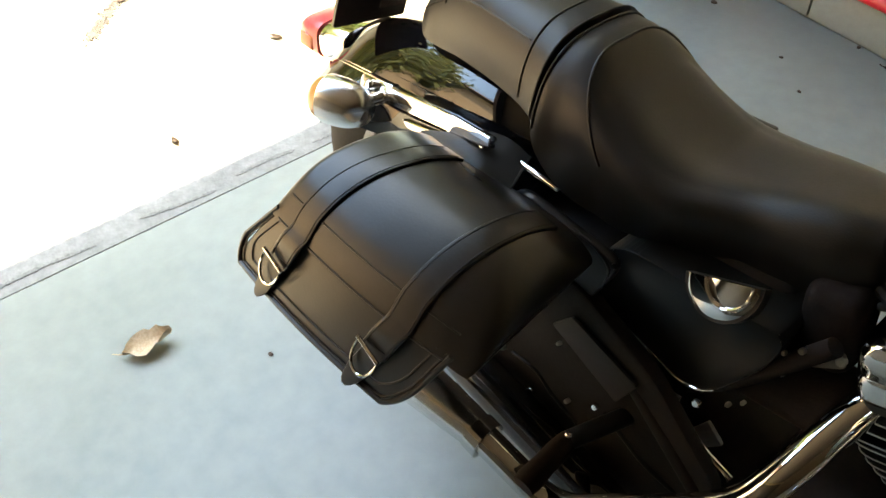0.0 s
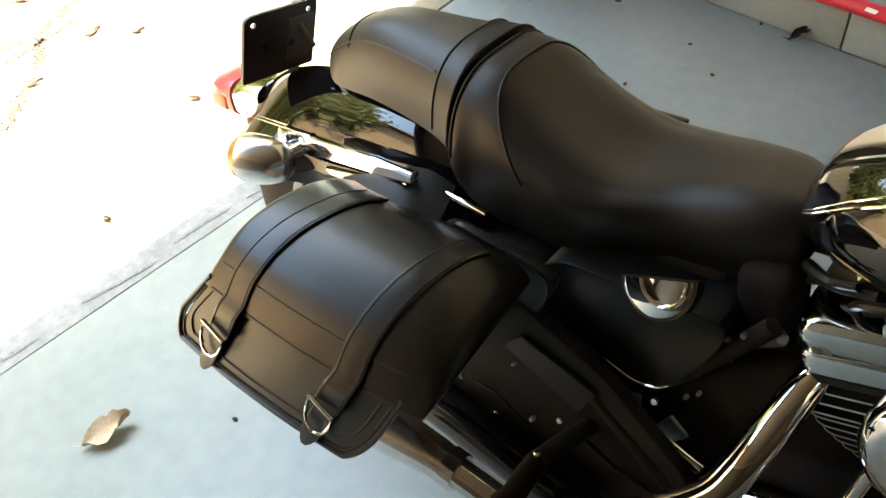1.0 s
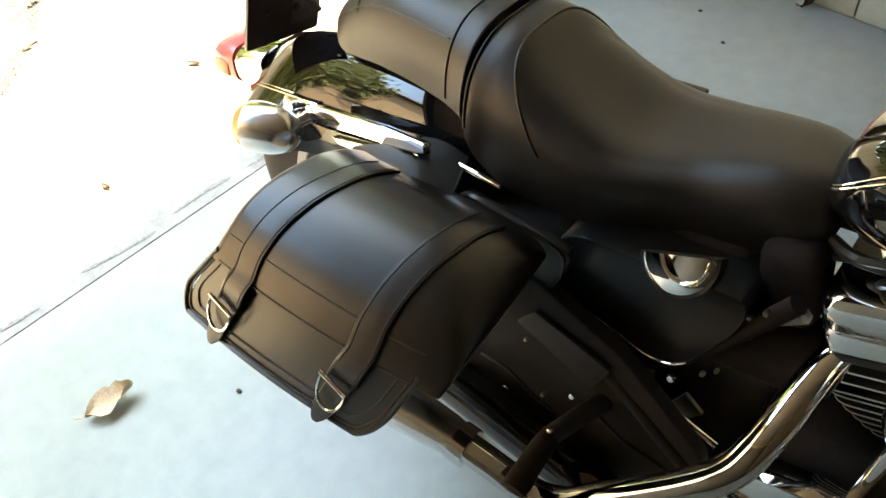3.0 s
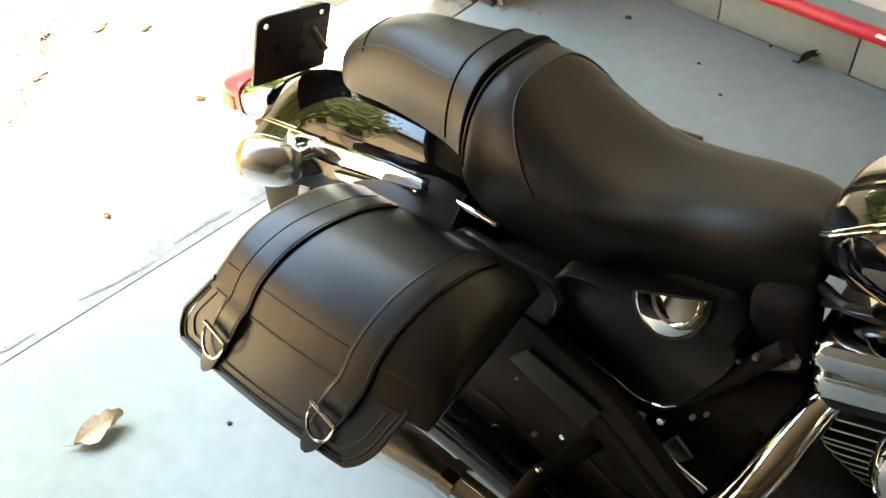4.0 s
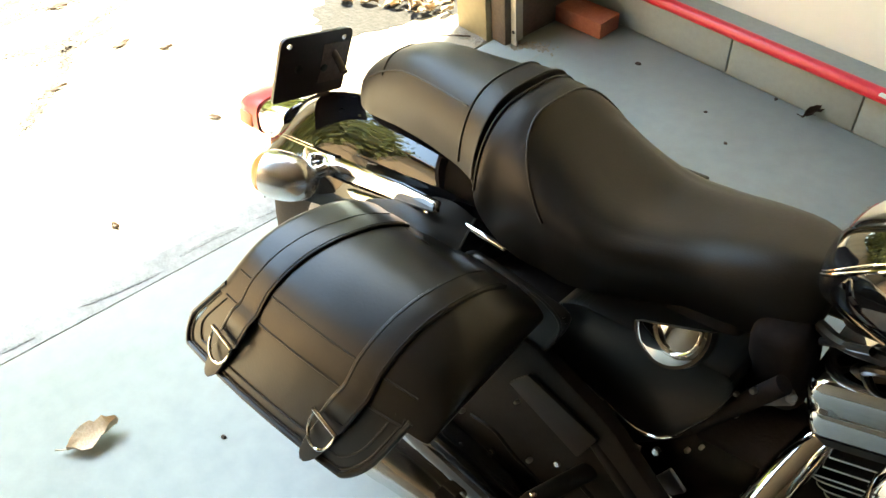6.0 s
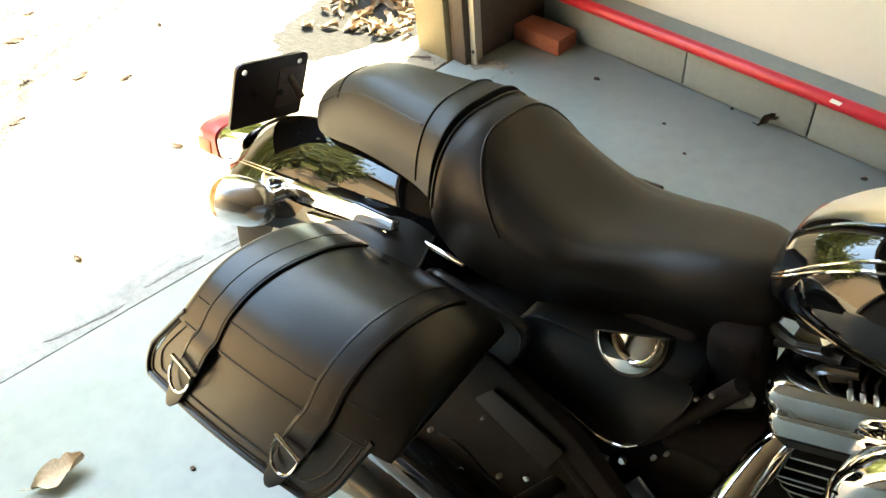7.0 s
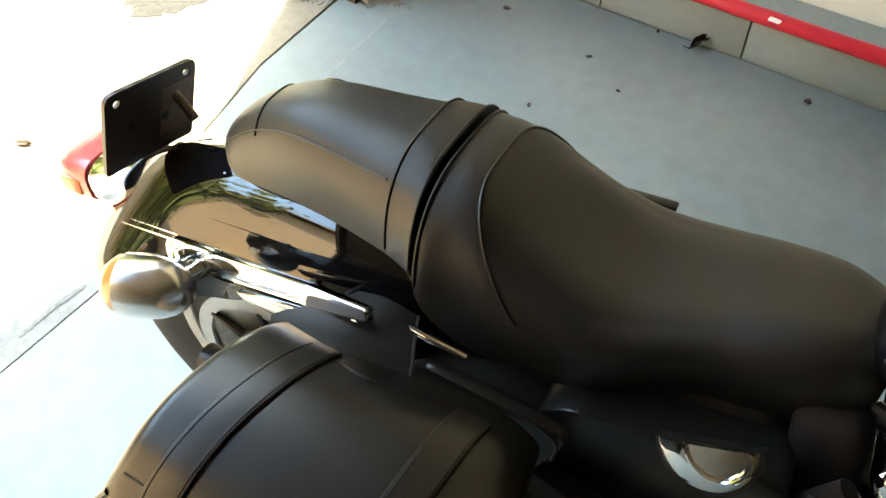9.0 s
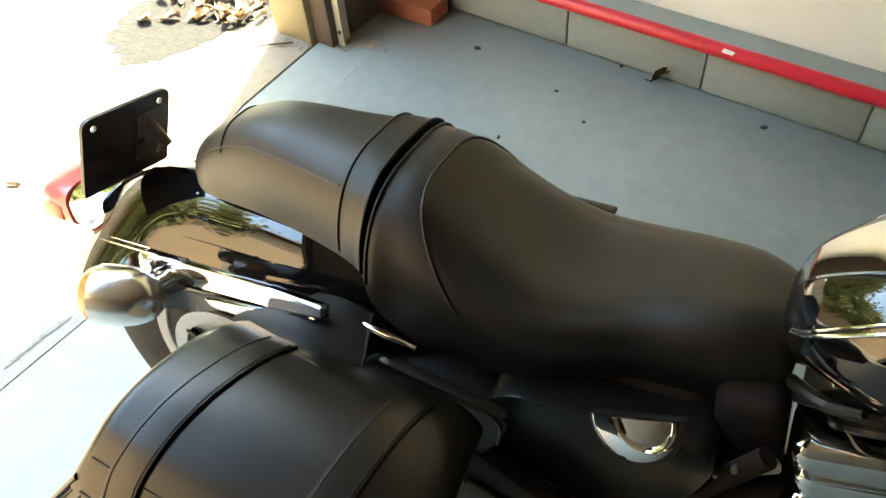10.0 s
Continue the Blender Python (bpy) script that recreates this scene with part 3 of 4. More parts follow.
# ---- fuel tank ----
TANK = [(0.571, 0.752, 0.022, 0.714), (0.580, 0.779, 0.052, 0.702), (0.605, 0.806, 0.078, 0.699), (0.640, 0.832, 0.101, 0.699), (0.690, 0.854, 0.120, 0.700), (0.798, 0.876, 0.138, 0.703), (0.918, 0.880, 0.144, 0.708), (1.038, 0.862, 0.126, 0.722), (1.118, 0.825, 0.082, 0.745), (1.143, 0.795, 0.03, 0.762)]


def tank_ring(x, off=0.0, n=40):
    zt, w, zb = curve(TANK, x)
    zc = zb + (zt - zb) * 0.36
    out = []
    for k in range(n):
        a = 2 * math.pi * k / n
        c, s = math.cos(a), math.sin(a)
        z = zc + (zt + off - zc) * abs(s) ** 0.85 if s > 0 else zc - (zc - zb + off) * abs(s) ** 0.8
        out.append((x, math.copysign(abs(c) ** 0.75, c) * (w + off), z))
    return out


tank = part("fuel_tank", Geo().rings([tank_ring(0.571 + 0.572 * (i / 59) ** 1.35) for i in range(60)]), PAINT, bike, "glossy black fuel tank", 60)
for side in (-1, 1):
    for h, r in ((0.0, 0.0022), (0.085, 0.0018)):
        pts = []
        for i in range(40):
            x = 0.580 + 0.54 * (i / 39) ** 1.3
            zt, w, zb = curve(TANK, x)
            zc = zb + (zt - zb) * 0.36
            hh = h + 0.74 - 0.70 * math.exp(-(x - 0.576) / 0.042)
            s = hh ** (1 / 0.85)
            c = math.sqrt(1 - s * s) ** 0.75
            pts.append((x, side * (w * c + 0.0010), zc + (zt - zc) * hh))
        part("tank_stripe", Geo().tube(pts, r, 8), CHROME, tank, "thin silver stripe")
part("tank_seam", Geo().tube([(x, -0.96 * curve(TANK, x)[1], curve(TANK, x)[2] + 0.03) for x in (0.60 + 0.02 * q for q in range(26))], 0.0022, 8), PAINT, tank)
top = []
for i in range(36):
    x = 0.574 + 0.5 * (i / 35) ** 1.2
    zt, w, zb = curve(TANK, x)
    top.append([(x, w * 0.42 * c, zt + 0.004 - 0.05 * (abs(c) ** 2) * w) for c in (-1, -0.6, -0.2, 0.2, 0.6, 1)] + [(x, w * 0.42 * c, zt - 0.012) for c in (1, 0.2, -0.2, -1)])
part("tank_console", Geo().rings(top), CHROME, tank, "chrome console strip along the tank top")

# ---- oil tank, frame and dark mechanical parts ----
oil_prof = rounded([(0.300, 0.560), (0.312, 0.478), (0.40, 0.452), (0.462, 0.430), (0.505, 0.452), (0.550, 0.545), (0.562, 0.610), (0.335, 0.590)], [0.02, 0.03, 0.02, 0.02, 0.03, 0.03, 0.03, 0.03], 5)
OILM = Matrix(((1, 0, 0, 0), (0, 0, 1, 0), (0, 1, 0, 0), (0, 0, 0, 1)))
oil = part("oil_tank", Geo().prism(oil_prof, -0.134, -0.045, OILM, 0.005), FRAME, bike, "black painted oil tank side")
# Thin bright lines stand in for glints along the tank's lower edge.
part("edge_glint", Geo().tube([(x, -0.1335, z) for x, z in smooth_path([(0.415, 0.4485), (0.455, 0.4365), (0.488, 0.4440), (0.508, 0.462)], 12)], [0.0008, 0.0016, 0.0024, 0.0028, 0.0028, 0.0028, 0.0028, 0.0026, 0.0022, 0.0018, 0.0012, 0.0008], 8), CHROME, oil, "chrome line standing in for the glint on the lower edge")
part("edge_glint", Geo().tube([(0.318, -0.1335, 0.476), (0.36, -0.1335, 0.463), (0.405, -0.1335, 0.4505)], 0.0011, 6), GAP_GLINT_GREY, oil)
cx_, cz_ = Vector((0.913, 0.0, 0.407)), Vector((0.06, -0.84, 0.54)).normalized()
cz_ = (cz_ - cx_ * cz_.dot(cx_)).normalized()
cap_m = Matrix((cx_, cz_.cross(cx_), cz_)).transposed().to_4x4()
cap_m.translation = (0.471, -0.143, 0.645)
half = [math.pi + math.pi * k / 24 for k in range(25)]
cap_rows = [[(r * math.cos(a), r * math.sin(a), h) for a in half] for r, h in ((0.046, -0.014), (0.048, -0.004), (0.046, 0.003), (0.039, 0.007), (0.020, 0.009), (0.0002, 0.0092))]
cap = part("oil_cap", Geo().rings([[cap_m @ Vector(p) for p in row] for row in cap_rows], closed=False, cap=False), CHROME, oil, "polished chrome half-round oil cap under the seat edge")
part("cap_ring", Geo().tube([cap_m @ Vector((0.012 + 0.030 * math.cos(a), 0.032 * math.sin(a), 0.0095)) for a in half], 0.0026, 8), CHROME, cap)
part("cap_back", Geo().prism([(0.050 * math.cos(a), 0.050 * math.sin(a)) for a in half], -0.014, 0.002, cap_m), SATIN, cap)


def bar(name, pts, r, mat, label="", parent=None, n=24, seg=14):
    return part(name, Geo().tube(smooth_path(pts, n), r, seg), mat, parent or bike, label)


bar("frame_rail", [(0.22, -0.140, 0.560), (0.33, -0.158, 0.475), (0.47, -0.168, 0.375), (0.58, -0.17, 0.29)], 0.013, GRIME, "black frame tube")
bar("frame_rail", [(0.455, -0.115, 0.405), (0.50, -0.118, 0.455), (0.55, -0.118, 0.535), (0.60, -0.112, 0.62)], 0.012, DULL_BLACK, "black frame tube")
bar("top_rail", [(0.34, 0.0, 0.63), (0.54, 0.0, 0.66), (0.80, 0.0, 0.69), (1.05, 0.0, 0.74)], 0.015, SATIN, "black frame tube")
for side in (-1, 1):
    bar("lower_rail", [(0.52, 0.13 * side, 0.19), (0.75, 0.12 * side, 0.16), (1.0, 0.10 * side, 0.18), (1.12, 0.05 * side, 0.40), (1.16, 0.0, 0.72)], 0.016, SATIN, "black frame tube")
bar("swingarm", [(-0.22, -0.125, 0.315), (0.10, -0.125, 0.320), (0.36, -0.12, 0.33), (0.46, -0.10, 0.33)], 0.024, SATIN, "black swingarm")
bar("swingarm", [(-0.22, 0.125, 0.315), (0.10, 0.125, 0.320), (0.36, 0.12, 0.33), (0.46, 0.10, 0.33)], 0.024, SATIN, "black swingarm")
for side in (-1, 1):
    sh = part("shock", Geo().tube([(-0.12, 0.145 * side, 0.335), (0.06, 0.150 * side, 0.60)], 0.017, 14), SATIN, bike, "black shock absorber")
    coil = [(-0.12 + 0.18 * t, 0.145 * side + 0.005 * t + 0.026 * math.cos(t * 50), 0.335 + 0.265 * t + 0.026 * math.sin(t * 50) * 0.5) for t in (k / 110 for k in range(12, 100))]
    part("spring", Geo().tube(coil, 0.0045, 6), SATIN, sh)
part("flat_bar", Geo().prism(rounded([(0.280, 0.429), (0.311, 0.469), (0.431, 0.433), (0.408, 0.374)], 0.004, 2), -0.184, -0.178, OILM, 0.001), FLATBAR, bike, "dull dark grey flat bracket bar")
# Small bright plate added where sunlit floor shows through a gap.
part("gap_patch", Geo().prism(rounded([(0.498, 0.352), (0.516, 0.392), (0.546, 0.368), (0.530, 0.345)], 0.003, 2), -0.126, -0.120, OILM, 0.001), ALLOY, bike, "small bright plate standing in for floor seen through a gap")
bar("linkage_rod", [(0.490, -0.128, 0.352), (0.530, -0.130, 0.336), (0.575, -0.132, 0.325)], 0.008, CHROME, "chrome linkage rod", n=8)
part("starter_motor", Geo().lathe([(0.0, -0.07), (0.038, -0.068), (0.048, -0.058), (0.050, 0.05), (0.044, 0.07), (0.0, 0.072)], pose(0.583, -0.062, 0.488, 0, 80, 0), 28), DULL_BLACK, bike, "black starter motor")
for pts, r in (([(0.60, -0.04, 0.66), (0.63, -0.07, 0.675), (0.68, -0.08, 0.690)], 0.008), ([(0.60, -0.02, 0.62), (0.615, -0.06, 0.66), (0.66, -0.09, 0.70)], 0.005), ([(0.66, -0.06, 0.645), (0.67, -0.085, 0.675), (0.70, -0.09, 0.69)], 0.006)):
    bar("hose", pts, r, SATIN, "black rubber hose", n=14, seg=8)
# Black block added to keep the gap under the seat dark.
part("gap_filler", Geo().box((0.072, 0.075, 0.120), pose(0.578, -0.050, 0.600, 0, -10, 0), 0.024, 5), DULL_BLACK, bike, "added black block filling the dark gap under the seat front")
# Added grey plate stands for floor seen through a gap; fittings, its white spots.
part("gap_plate", Geo().prism(rounded([(0.559, 0.524), (0.569, 0.563), (0.596, 0.603), (0.611, 0.608), (0.618, 0.589), (0.584, 0.560)], 0.004, 2), -0.102, -0.098, OILM, 0.001), GAP_GLINT_GREY, bike, "grey plate standing in for floor seen through a gap")
for fx, fz in ((0.592, 0.586), (0.611, 0.598), (0.562, 0.530)):
    part("fitting", Geo().lathe([(0.0, 0.006), (0.004, 0.006), (0.006, 0.003), (0.006, -0.004)], Matrix.Translation((fx, -0.103, fz)) @ pose(0, 0, 0, 70), 10), ALLOY, bike, "small bright metal fitting")
part("gearbox_case", Geo().box((0.24, 0.14, 0.16), pose(0.50, 0.0, 0.25), 0.04, 4), GRIME, bike, "black gearbox casing")
part("battery_box", Geo().box((0.20, 0.20, 0.16), pose(0.43, 0.03, 0.54), 0.02, 3), GRIME, bike, "black battery box")
part("side_cover", Geo().prism(rounded([(0.30, 0.46), (0.55, 0.44), (0.60, 0.62), (0.32, 0.64)], 0.03, 4), 0.11, 0.17, OILM, 0.01), PAINT, bike, "black left side cover")
part("inner_cover", Geo().prism(rounded([(-0.02, 0.10), (0.56, 0.10), (0.58, 0.34), (0.44, 0.46), (0.30, 0.52), (0.14, 0.50)], 0.03, 4), -0.175, -0.150, OILM, 0.006), GRIME, bike, "black plate behind the exhaust")
part("belt_guard", Geo().box((0.28, 0.26, 0.34), pose(0.24, 0.02, 0.36), 0.03, 3), GRIME, bike, "black inner guard ahead of the wheel")
part("frame_backbone", Geo().box((0.50, 0.08, 0.06), pose(0.86, 0.0, 0.712, 0, -5), 0.02, 3), GRIME, bike, "black frame backbone under the tank")
part("lower_guard", Geo().box((0.62, 0.20, 0.10), pose(0.52, -0.02, 0.16), 0.03, 3), GRIME, bike, "black lower frame guard")
part("brake_caliper", Geo().box((0.11, 0.05, 0.07), pose(-0.05, -0.10, 0.36, 0, 25), 0.012, 3), SATIN, bike, "black brake caliper")

for p, r in (((0.526, -0.112, 0.430), 0.0035), ((0.545, -0.128, 0.470), 0.003), ((0.575, -0.125, 0.600), 0.004), ((0.560, -0.128, 0.585), 0.003), ((0.300, -0.186, 0.405), 0.003), ((0.335, -0.186, 0.300), 0.004), ((0.20, -0.186, 0.30), 0.004)):
    part("fitting", Geo().lathe([(0.0, 0.006), (r * 0.7, 0.006), (r, 0.003), (r, -0.004)], Matrix.Translation(p) @ pose(0, 0, 0, 65), 10), ALLOY, bike, "small bright metal fitting")
bar("cable", [(0.22, -0.188, 0.31), (0.27, -0.190, 0.315), (0.31, -0.189, 0.29), (0.36, -0.187, 0.27)], 0.0028, SATIN, "thin black cable", n=16, seg=8)
bar("cable", [(0.40, -0.19, 0.345), (0.44, -0.195, 0.335), (0.48, -0.185, 0.30), (0.55, -0.17, 0.27)], 0.0035, SATIN, "thin black cable", n=16, seg=8)

# ---- engine ----
CYL = pose(0.800, 0, 0.375, 0, -20, 0)       # rear cylinder leans back
cyl = part("rear_cylinder", Geo().lathe([(0.055, 0.0), (0.055, 0.20)], CYL @ pose(0, 0, 0.0), 32), SATIN, bike, "black rear cylinder")
fin_out = rounded([(-0.112, -0.098), (0.085, -0.098), (0.085, 0.098), (-0.112, 0.098)], 0.03, 5)
for k in range(9):
    z = 0.055 + 0.0175 * k
    s = (0.55, 0.63, 0.70, 0.77, 0.83, 0.88, 0.97, 0.98, 0.98)[k]
    fin = part("fin", Geo().prism([(x * s, y * s) for x, y in fin_out], z, z + 0.0045, CYL, 0.001), SATIN, cyl)
    part("fin_edge", Geo().prism([(x * (s + 0.006), y * (s + 0.006)) for x, y in fin_out], z + 0.0012, z + 0.0034, CYL), FIN_EDGE, fin, "bright machined fin edge")
box = rounded([(-0.092, -0.102), (0.075, -0.102), (0.092, -0.07), (0.092, 0.10), (-0.092, 0.10)], [0.022, 0.02, 0.03, 0.02, 0.02], 5)
cover_rows = [[CYL @ Vector((x * s, y * s, z)) for x, y in box] for s, z in ((0.965, 0.226), (1.0, 0.231), (1.0, 0.252), (0.98, 0.257), (0.975, 0.259), (0.995, 0.263), (0.995, 0.284), (0.98, 0.294), (0.94, 0.301), (0.86, 0.304), (0.3, 0.305))]
rocker = part("rocker_cover", Geo().rings(cover_rows), CHROME, bike, "polished chrome rocker cover", 30)
part("gasket", Geo().prism([(x * 0.96, y * 0.96) for x, y in box], 0.214, 0.224, CYL), SATIN, rocker)
for k in range(9):
    fin = part("cover_fin", Geo().box((0.0045, 0.075, 0.026), CYL @ pose(0.004 + 0.0125 * k, -0.055, 0.309), 0.0015), SATIN, rocker, "short black cast fin")
    part("fin_tip", Geo().box((0.0062, 0.006, 0.017), CYL @ pose(0.004 + 0.0125 * k, -0.094, 0.304), 0.002), FIN_EDGE, fin, "bright machined fin end")
for bx, by in ((-0.07, -0.08), (0.06, -0.085), (-0.07, 0.08)):
    part("bolt", Geo().lathe([(0.0, 0.010), (0.006, 0.010), (0.008, 0.007), (0.008, 0.0)], CYL @ pose(bx, by, 0.29), 12), CHROME, rocker)
CYF = pose(0.90, 0, 0.365, 0, 25, 0)
cyf = part("front_cylinder", Geo().lathe([(0.055, 0.0), (0.055, 0.20)], CYF, 32), SATIN, bike, "black front cylinder")
for k in range(9):
    z = 0.055 + 0.0175 * k
    s = 0.74 + 0.032 * min(k, 7)
    part("fin", Geo().prism([(x * s, y * s) for x, y in fin_out], z, z + 0.0045, CYF, 0.001), SATIN, cyf)
part("rocker_cover", Geo().prism(box, 0.222, 0.252, CYF, 0.006).prism([(x * 0.97, y * 0.97) for x, y in box], 0.253, 0.290, CYF, 0.013), CHROME, bike, "polished chrome rocker cover")
part("crankcase", Geo().box((0.34, 0.24, 0.26), pose(0.77, 0.0, 0.27), 0.06, 5), GRIME, bike, "black crankcase")
part("cam_cover", Geo().rings([[(0.735 + (0.15 - i) * math.cos(t), -0.125 - d, 0.285 + (0.095 - i) * math.sin(t)) for t in (2 * math.pi * k / 36 for k in range(36))] for i, d in ((0.0, 0.0), (0.0, 0.025), (0.006, 0.036), (0.02, 0.042), (0.05, 0.045))]), CHROME, bike, "polished cam cover")
ac = part("air_cleaner", Geo().rings([[(0.812 + (0.095 - i) * math.cos(t), -0.125 - d, 0.590 + (0.095 - i) * math.sin(t)) for t in (2 * math.pi * k / 44 for k in range(44))] for i, d in ((0.03, -0.04), (0.004, 0.0), (0.0, 0.020), (0.0, 0.034), (0.006, 0.046), (0.02, 0.053), (0.05, 0.058), (0.09, 0.059))]), CHROME, bike, "round chrome air cleaner cover")
part("center_bolt", Geo().lathe([(0.0, 0.012), (0.010, 0.010), (0.012, 0.0)], pose(0.812, -0.183, 0.590, 90), 16), CHROME, ac)
for side in (0.72, 0.80):
    bar("pushrod_tube", [(side + 0.02, -0.118, 0.33), (side + 0.035, -0.112, 0.56)], 0.011, CHROME, "chrome pushrod tube", n=4)

# ---- exhaust ----
bar("exhaust_pipe", [(0.672, -0.052, 0.566), (0.660, -0.070, 0.548), (0.650, -0.094, 0.530), (0.643, -0.120, 0.508), (0.637, -0.150, 0.485), (0.629, -0.180, 0.455), (0.618, -0.205, 0.422), (0.596, -0.225, 0.394), (0.549, -0.250, 0.350), (0.487, -0.278, 0.298), (0.440, -0.298, 0.262), (0.403, -0.308, 0.258), (0.369, -0.315, 0.272), (0.330, -0.320, 0.286), (0.296, -0.324, 0.296)], 0.0225, CHROME, "chrome exhaust pipe", n=56, seg=22)
part("muffler", Geo().tube([(0.30, -0.323, 0.295), (0.285, -0.324, 0.298), (0.262, -0.325, 0.300), (0.17, -0.330, 0.300), (0.06, -0.333, 0.300), (0.04, -0.333, 0.300)], [0.026, 0.027, 0.030, 0.037, 0.038, 0.033], 28), SOFT_CHROME, bike, "chrome muffler")
part("exhaust_clamp", Geo().lathe([(0.024, -0.012), (0.031, -0.012), (0.031, 0.012), (0.024, 0.012)], pose(0.292, -0.3235, 0.2965, 0, 95, 0), 24), CHROME, bike, "chrome exhaust clamp")
bar("front_exhaust_pipe", [(0.93, -0.12, 0.44), (0.97, -0.17, 0.36), (0.92, -0.20, 0.27), (0.80, -0.215, 0.235), (0.66, -0.225, 0.23), (0.52, -0.240, 0.225)], 0.0225, CHROME, "chrome front exhaust pipe", n=40, seg=20)
part("lower_muffler", Geo().tube([(0.54, -0.238, 0.226), (0.50, -0.234, 0.222), (0.44, -0.228, 0.220), (0.16, -0.205, 0.222), (0.12, -0.203, 0.222)], [0.026, 0.032, 0.036, 0.038, 0.034], 26), PAINT, bike, "black chrome lower muffler")
part("muffler_bracket", Geo().box((0.36, 0.08, 0.04), pose(0.30, -0.175, 0.165), 0.012, 3), GRIME, bike, "black muffler bracket")

# passenger foot peg
peg = part("foot_peg", Geo().tube(smooth_path([(0.396, -0.262, 0.350), (0.396, -0.315, 0.336), (0.397, -0.352, 0.328)], 8), [0.014, 0.016, 0.017, 0.017, 0.017, 0.018, 0.019, 0.017], 14), DULL_BLACK, bike, "black rubber foot peg")
part("peg_bolt", Geo().lathe([(0.0, 0.005), (0.004, 0.004), (0.005, 0.0)], pose(0.396, -0.266, 0.363, 40, 0, 0), 12), CHROME, peg)
part("peg_mount", Geo().tube(smooth_path([(0.43, -0.16, 0.35), (0.415, -0.21, 0.352), (0.397, -0.265, 0.350)], 8), 0.014, 12), SATIN, peg)
for p in ((0.378, -0.176, 0.325), (0.425, -0.176, 0.350), (0.500, -0.150, 0.443), (0.250, -0.178, 0.236), (0.262, -0.178, 0.247), (0.356, -0.20, 0.234)):
    part("bolt", Geo().lathe([(0.0, 0.007), (0.004, 0.007), (0.006, 0.004), (0.006, 0.0)], Matrix.Translation(p) @ pose(0, 0, 0, 75), 12), CHROME, bike)
part("left_bracket", Geo().prism(rounded([(0.265, -0.012), (0.352, -0.006), (0.355, 0.010), (0.27, 0.006)], 0.004, 2), 0.158, 0.172, pose(0, 0, 0.638) @ OILM, 0.002), SATIN, bike, "black bracket on the left side")
bar("side_stand", [(0.55, 0.13, 0.17), (0.53, 0.24, 0.09), (0.51, 0.318, 0.055)], 0.012, SATIN, "black side stand", n=8)

# ---- saddlebag on the right side ----
bag = thing("saddlebag", BIKE, "black leather saddlebag with two straps and chrome buckles", "saddlebag")


def sheared(x, y, z):
    """The bag slants: lower parts sit further back, the inner top further forward; its outer side swells."""
    m = (x - 0.14) / 0.19
    swell = 0.010 * max(1 - m * m, 0.0) * min(max((-0.36 - y) / 0.06, 0.0), 1.0)
    ahead = (x + 0.02) / 0.36
    return (x + 0.42 * (min(z, 0.60) - 0.60) + (0.16 - 0.26 * ahead) * max(y + 0.42, 0.0), y - swell, z)


def bag_loft(prof, x0, x1, r_end, nx=34, cy=-0.30, cz=0.53, hy=0.14, hz=0.1):
    """Loft of a (y, z) profile along x, drawn in at the ends by a quarter round."""
    rings = []
    for i in range(nx):
        s = 0.5 - 0.5 * math.cos(math.pi * i / (nx - 1))
        x = x0 + (x1 - x0) * s
        d = min(x - x0, x1 - x)
        q = r_end - math.sqrt(max(r_end ** 2 - (r_end - d) ** 2, 0)) if d < r_end else 0.0
        ring = []
        for y, z in prof:
            low = min(max((0.540 - z) / 0.056, 0), 1)
            inset = 0.034 * (1 - math.sqrt(1 - low * low))
            xm = 0.5 * (x0 + x1)
            back = 0.026 * min(max((z - 0.53) / 0.07, 0), 1) * max((xm - x) / (xm - x0), 0) ** 2
            ring.append(sheared(xm + (x - xm) * (1 - inset / (x1 - xm)) + back, cy + (y - cy) * (1 - q / hy), cz + (z - cz) * (1 - q / hz)))
        rings.append(ring)
    return Geo().rings(rings)


BX0, BX1 = -0.035, 0.326
OUT_T, OUT_B = Vector((-0.4265, 0.600)), Vector((-0.475, 0.486))     # outer face, top and bottom, in (y, z)
FACE_N = Vector((OUT_B.y - OUT_T.y, OUT_T.x - OUT_B.x)).normalized()


def face_point(x, t, out=0.0):
    """A point on the slanting outer face: t 0 at the top, 1 at the bottom."""
    p = OUT_T.lerp(OUT_B, t) + FACE_N * out
    return sheared(x, p.x, p.y)


body_prof = rounded([(-0.275, 0.398), tuple(OUT_B), tuple(OUT_T), (-0.39, 0.606), (-0.18, 0.604)], [0.04, 0.016, 0.004, 0.01, 0.02], 5)
body = part("body", bag_loft(body_prof, BX0, BX1, 0.003, cy=-0.34, cz=0.53, hy=0.14, hz=0.09), LEATHER, bag, "black leather bag body", 55)
lid_pts = [(-0.4360, 0.5895), (-0.4310, 0.5980), (-0.4165, 0.6155), (-0.402, 0.6320), (-0.386, 0.6460), (-0.366, 0.6570), (-0.341, 0.6640), (-0.31, 0.6665), (-0.265, 0.6625), (-0.225, 0.6465), (-0.182, 0.614)]
LID_X0, LID_X1 = BX0 + 0.020, BX1 + 0.030
LID_PATH = smooth_path(lid_pts, 48)
LID_IN = [(-0.4285, 0.590), (-0.41, 0.603), (-0.37, 0.611), (-0.32, 0.612), (-0.27, 0.608), (-0.20, 0.600)]
LID_UNDER = smooth_path(LID_IN, 48)


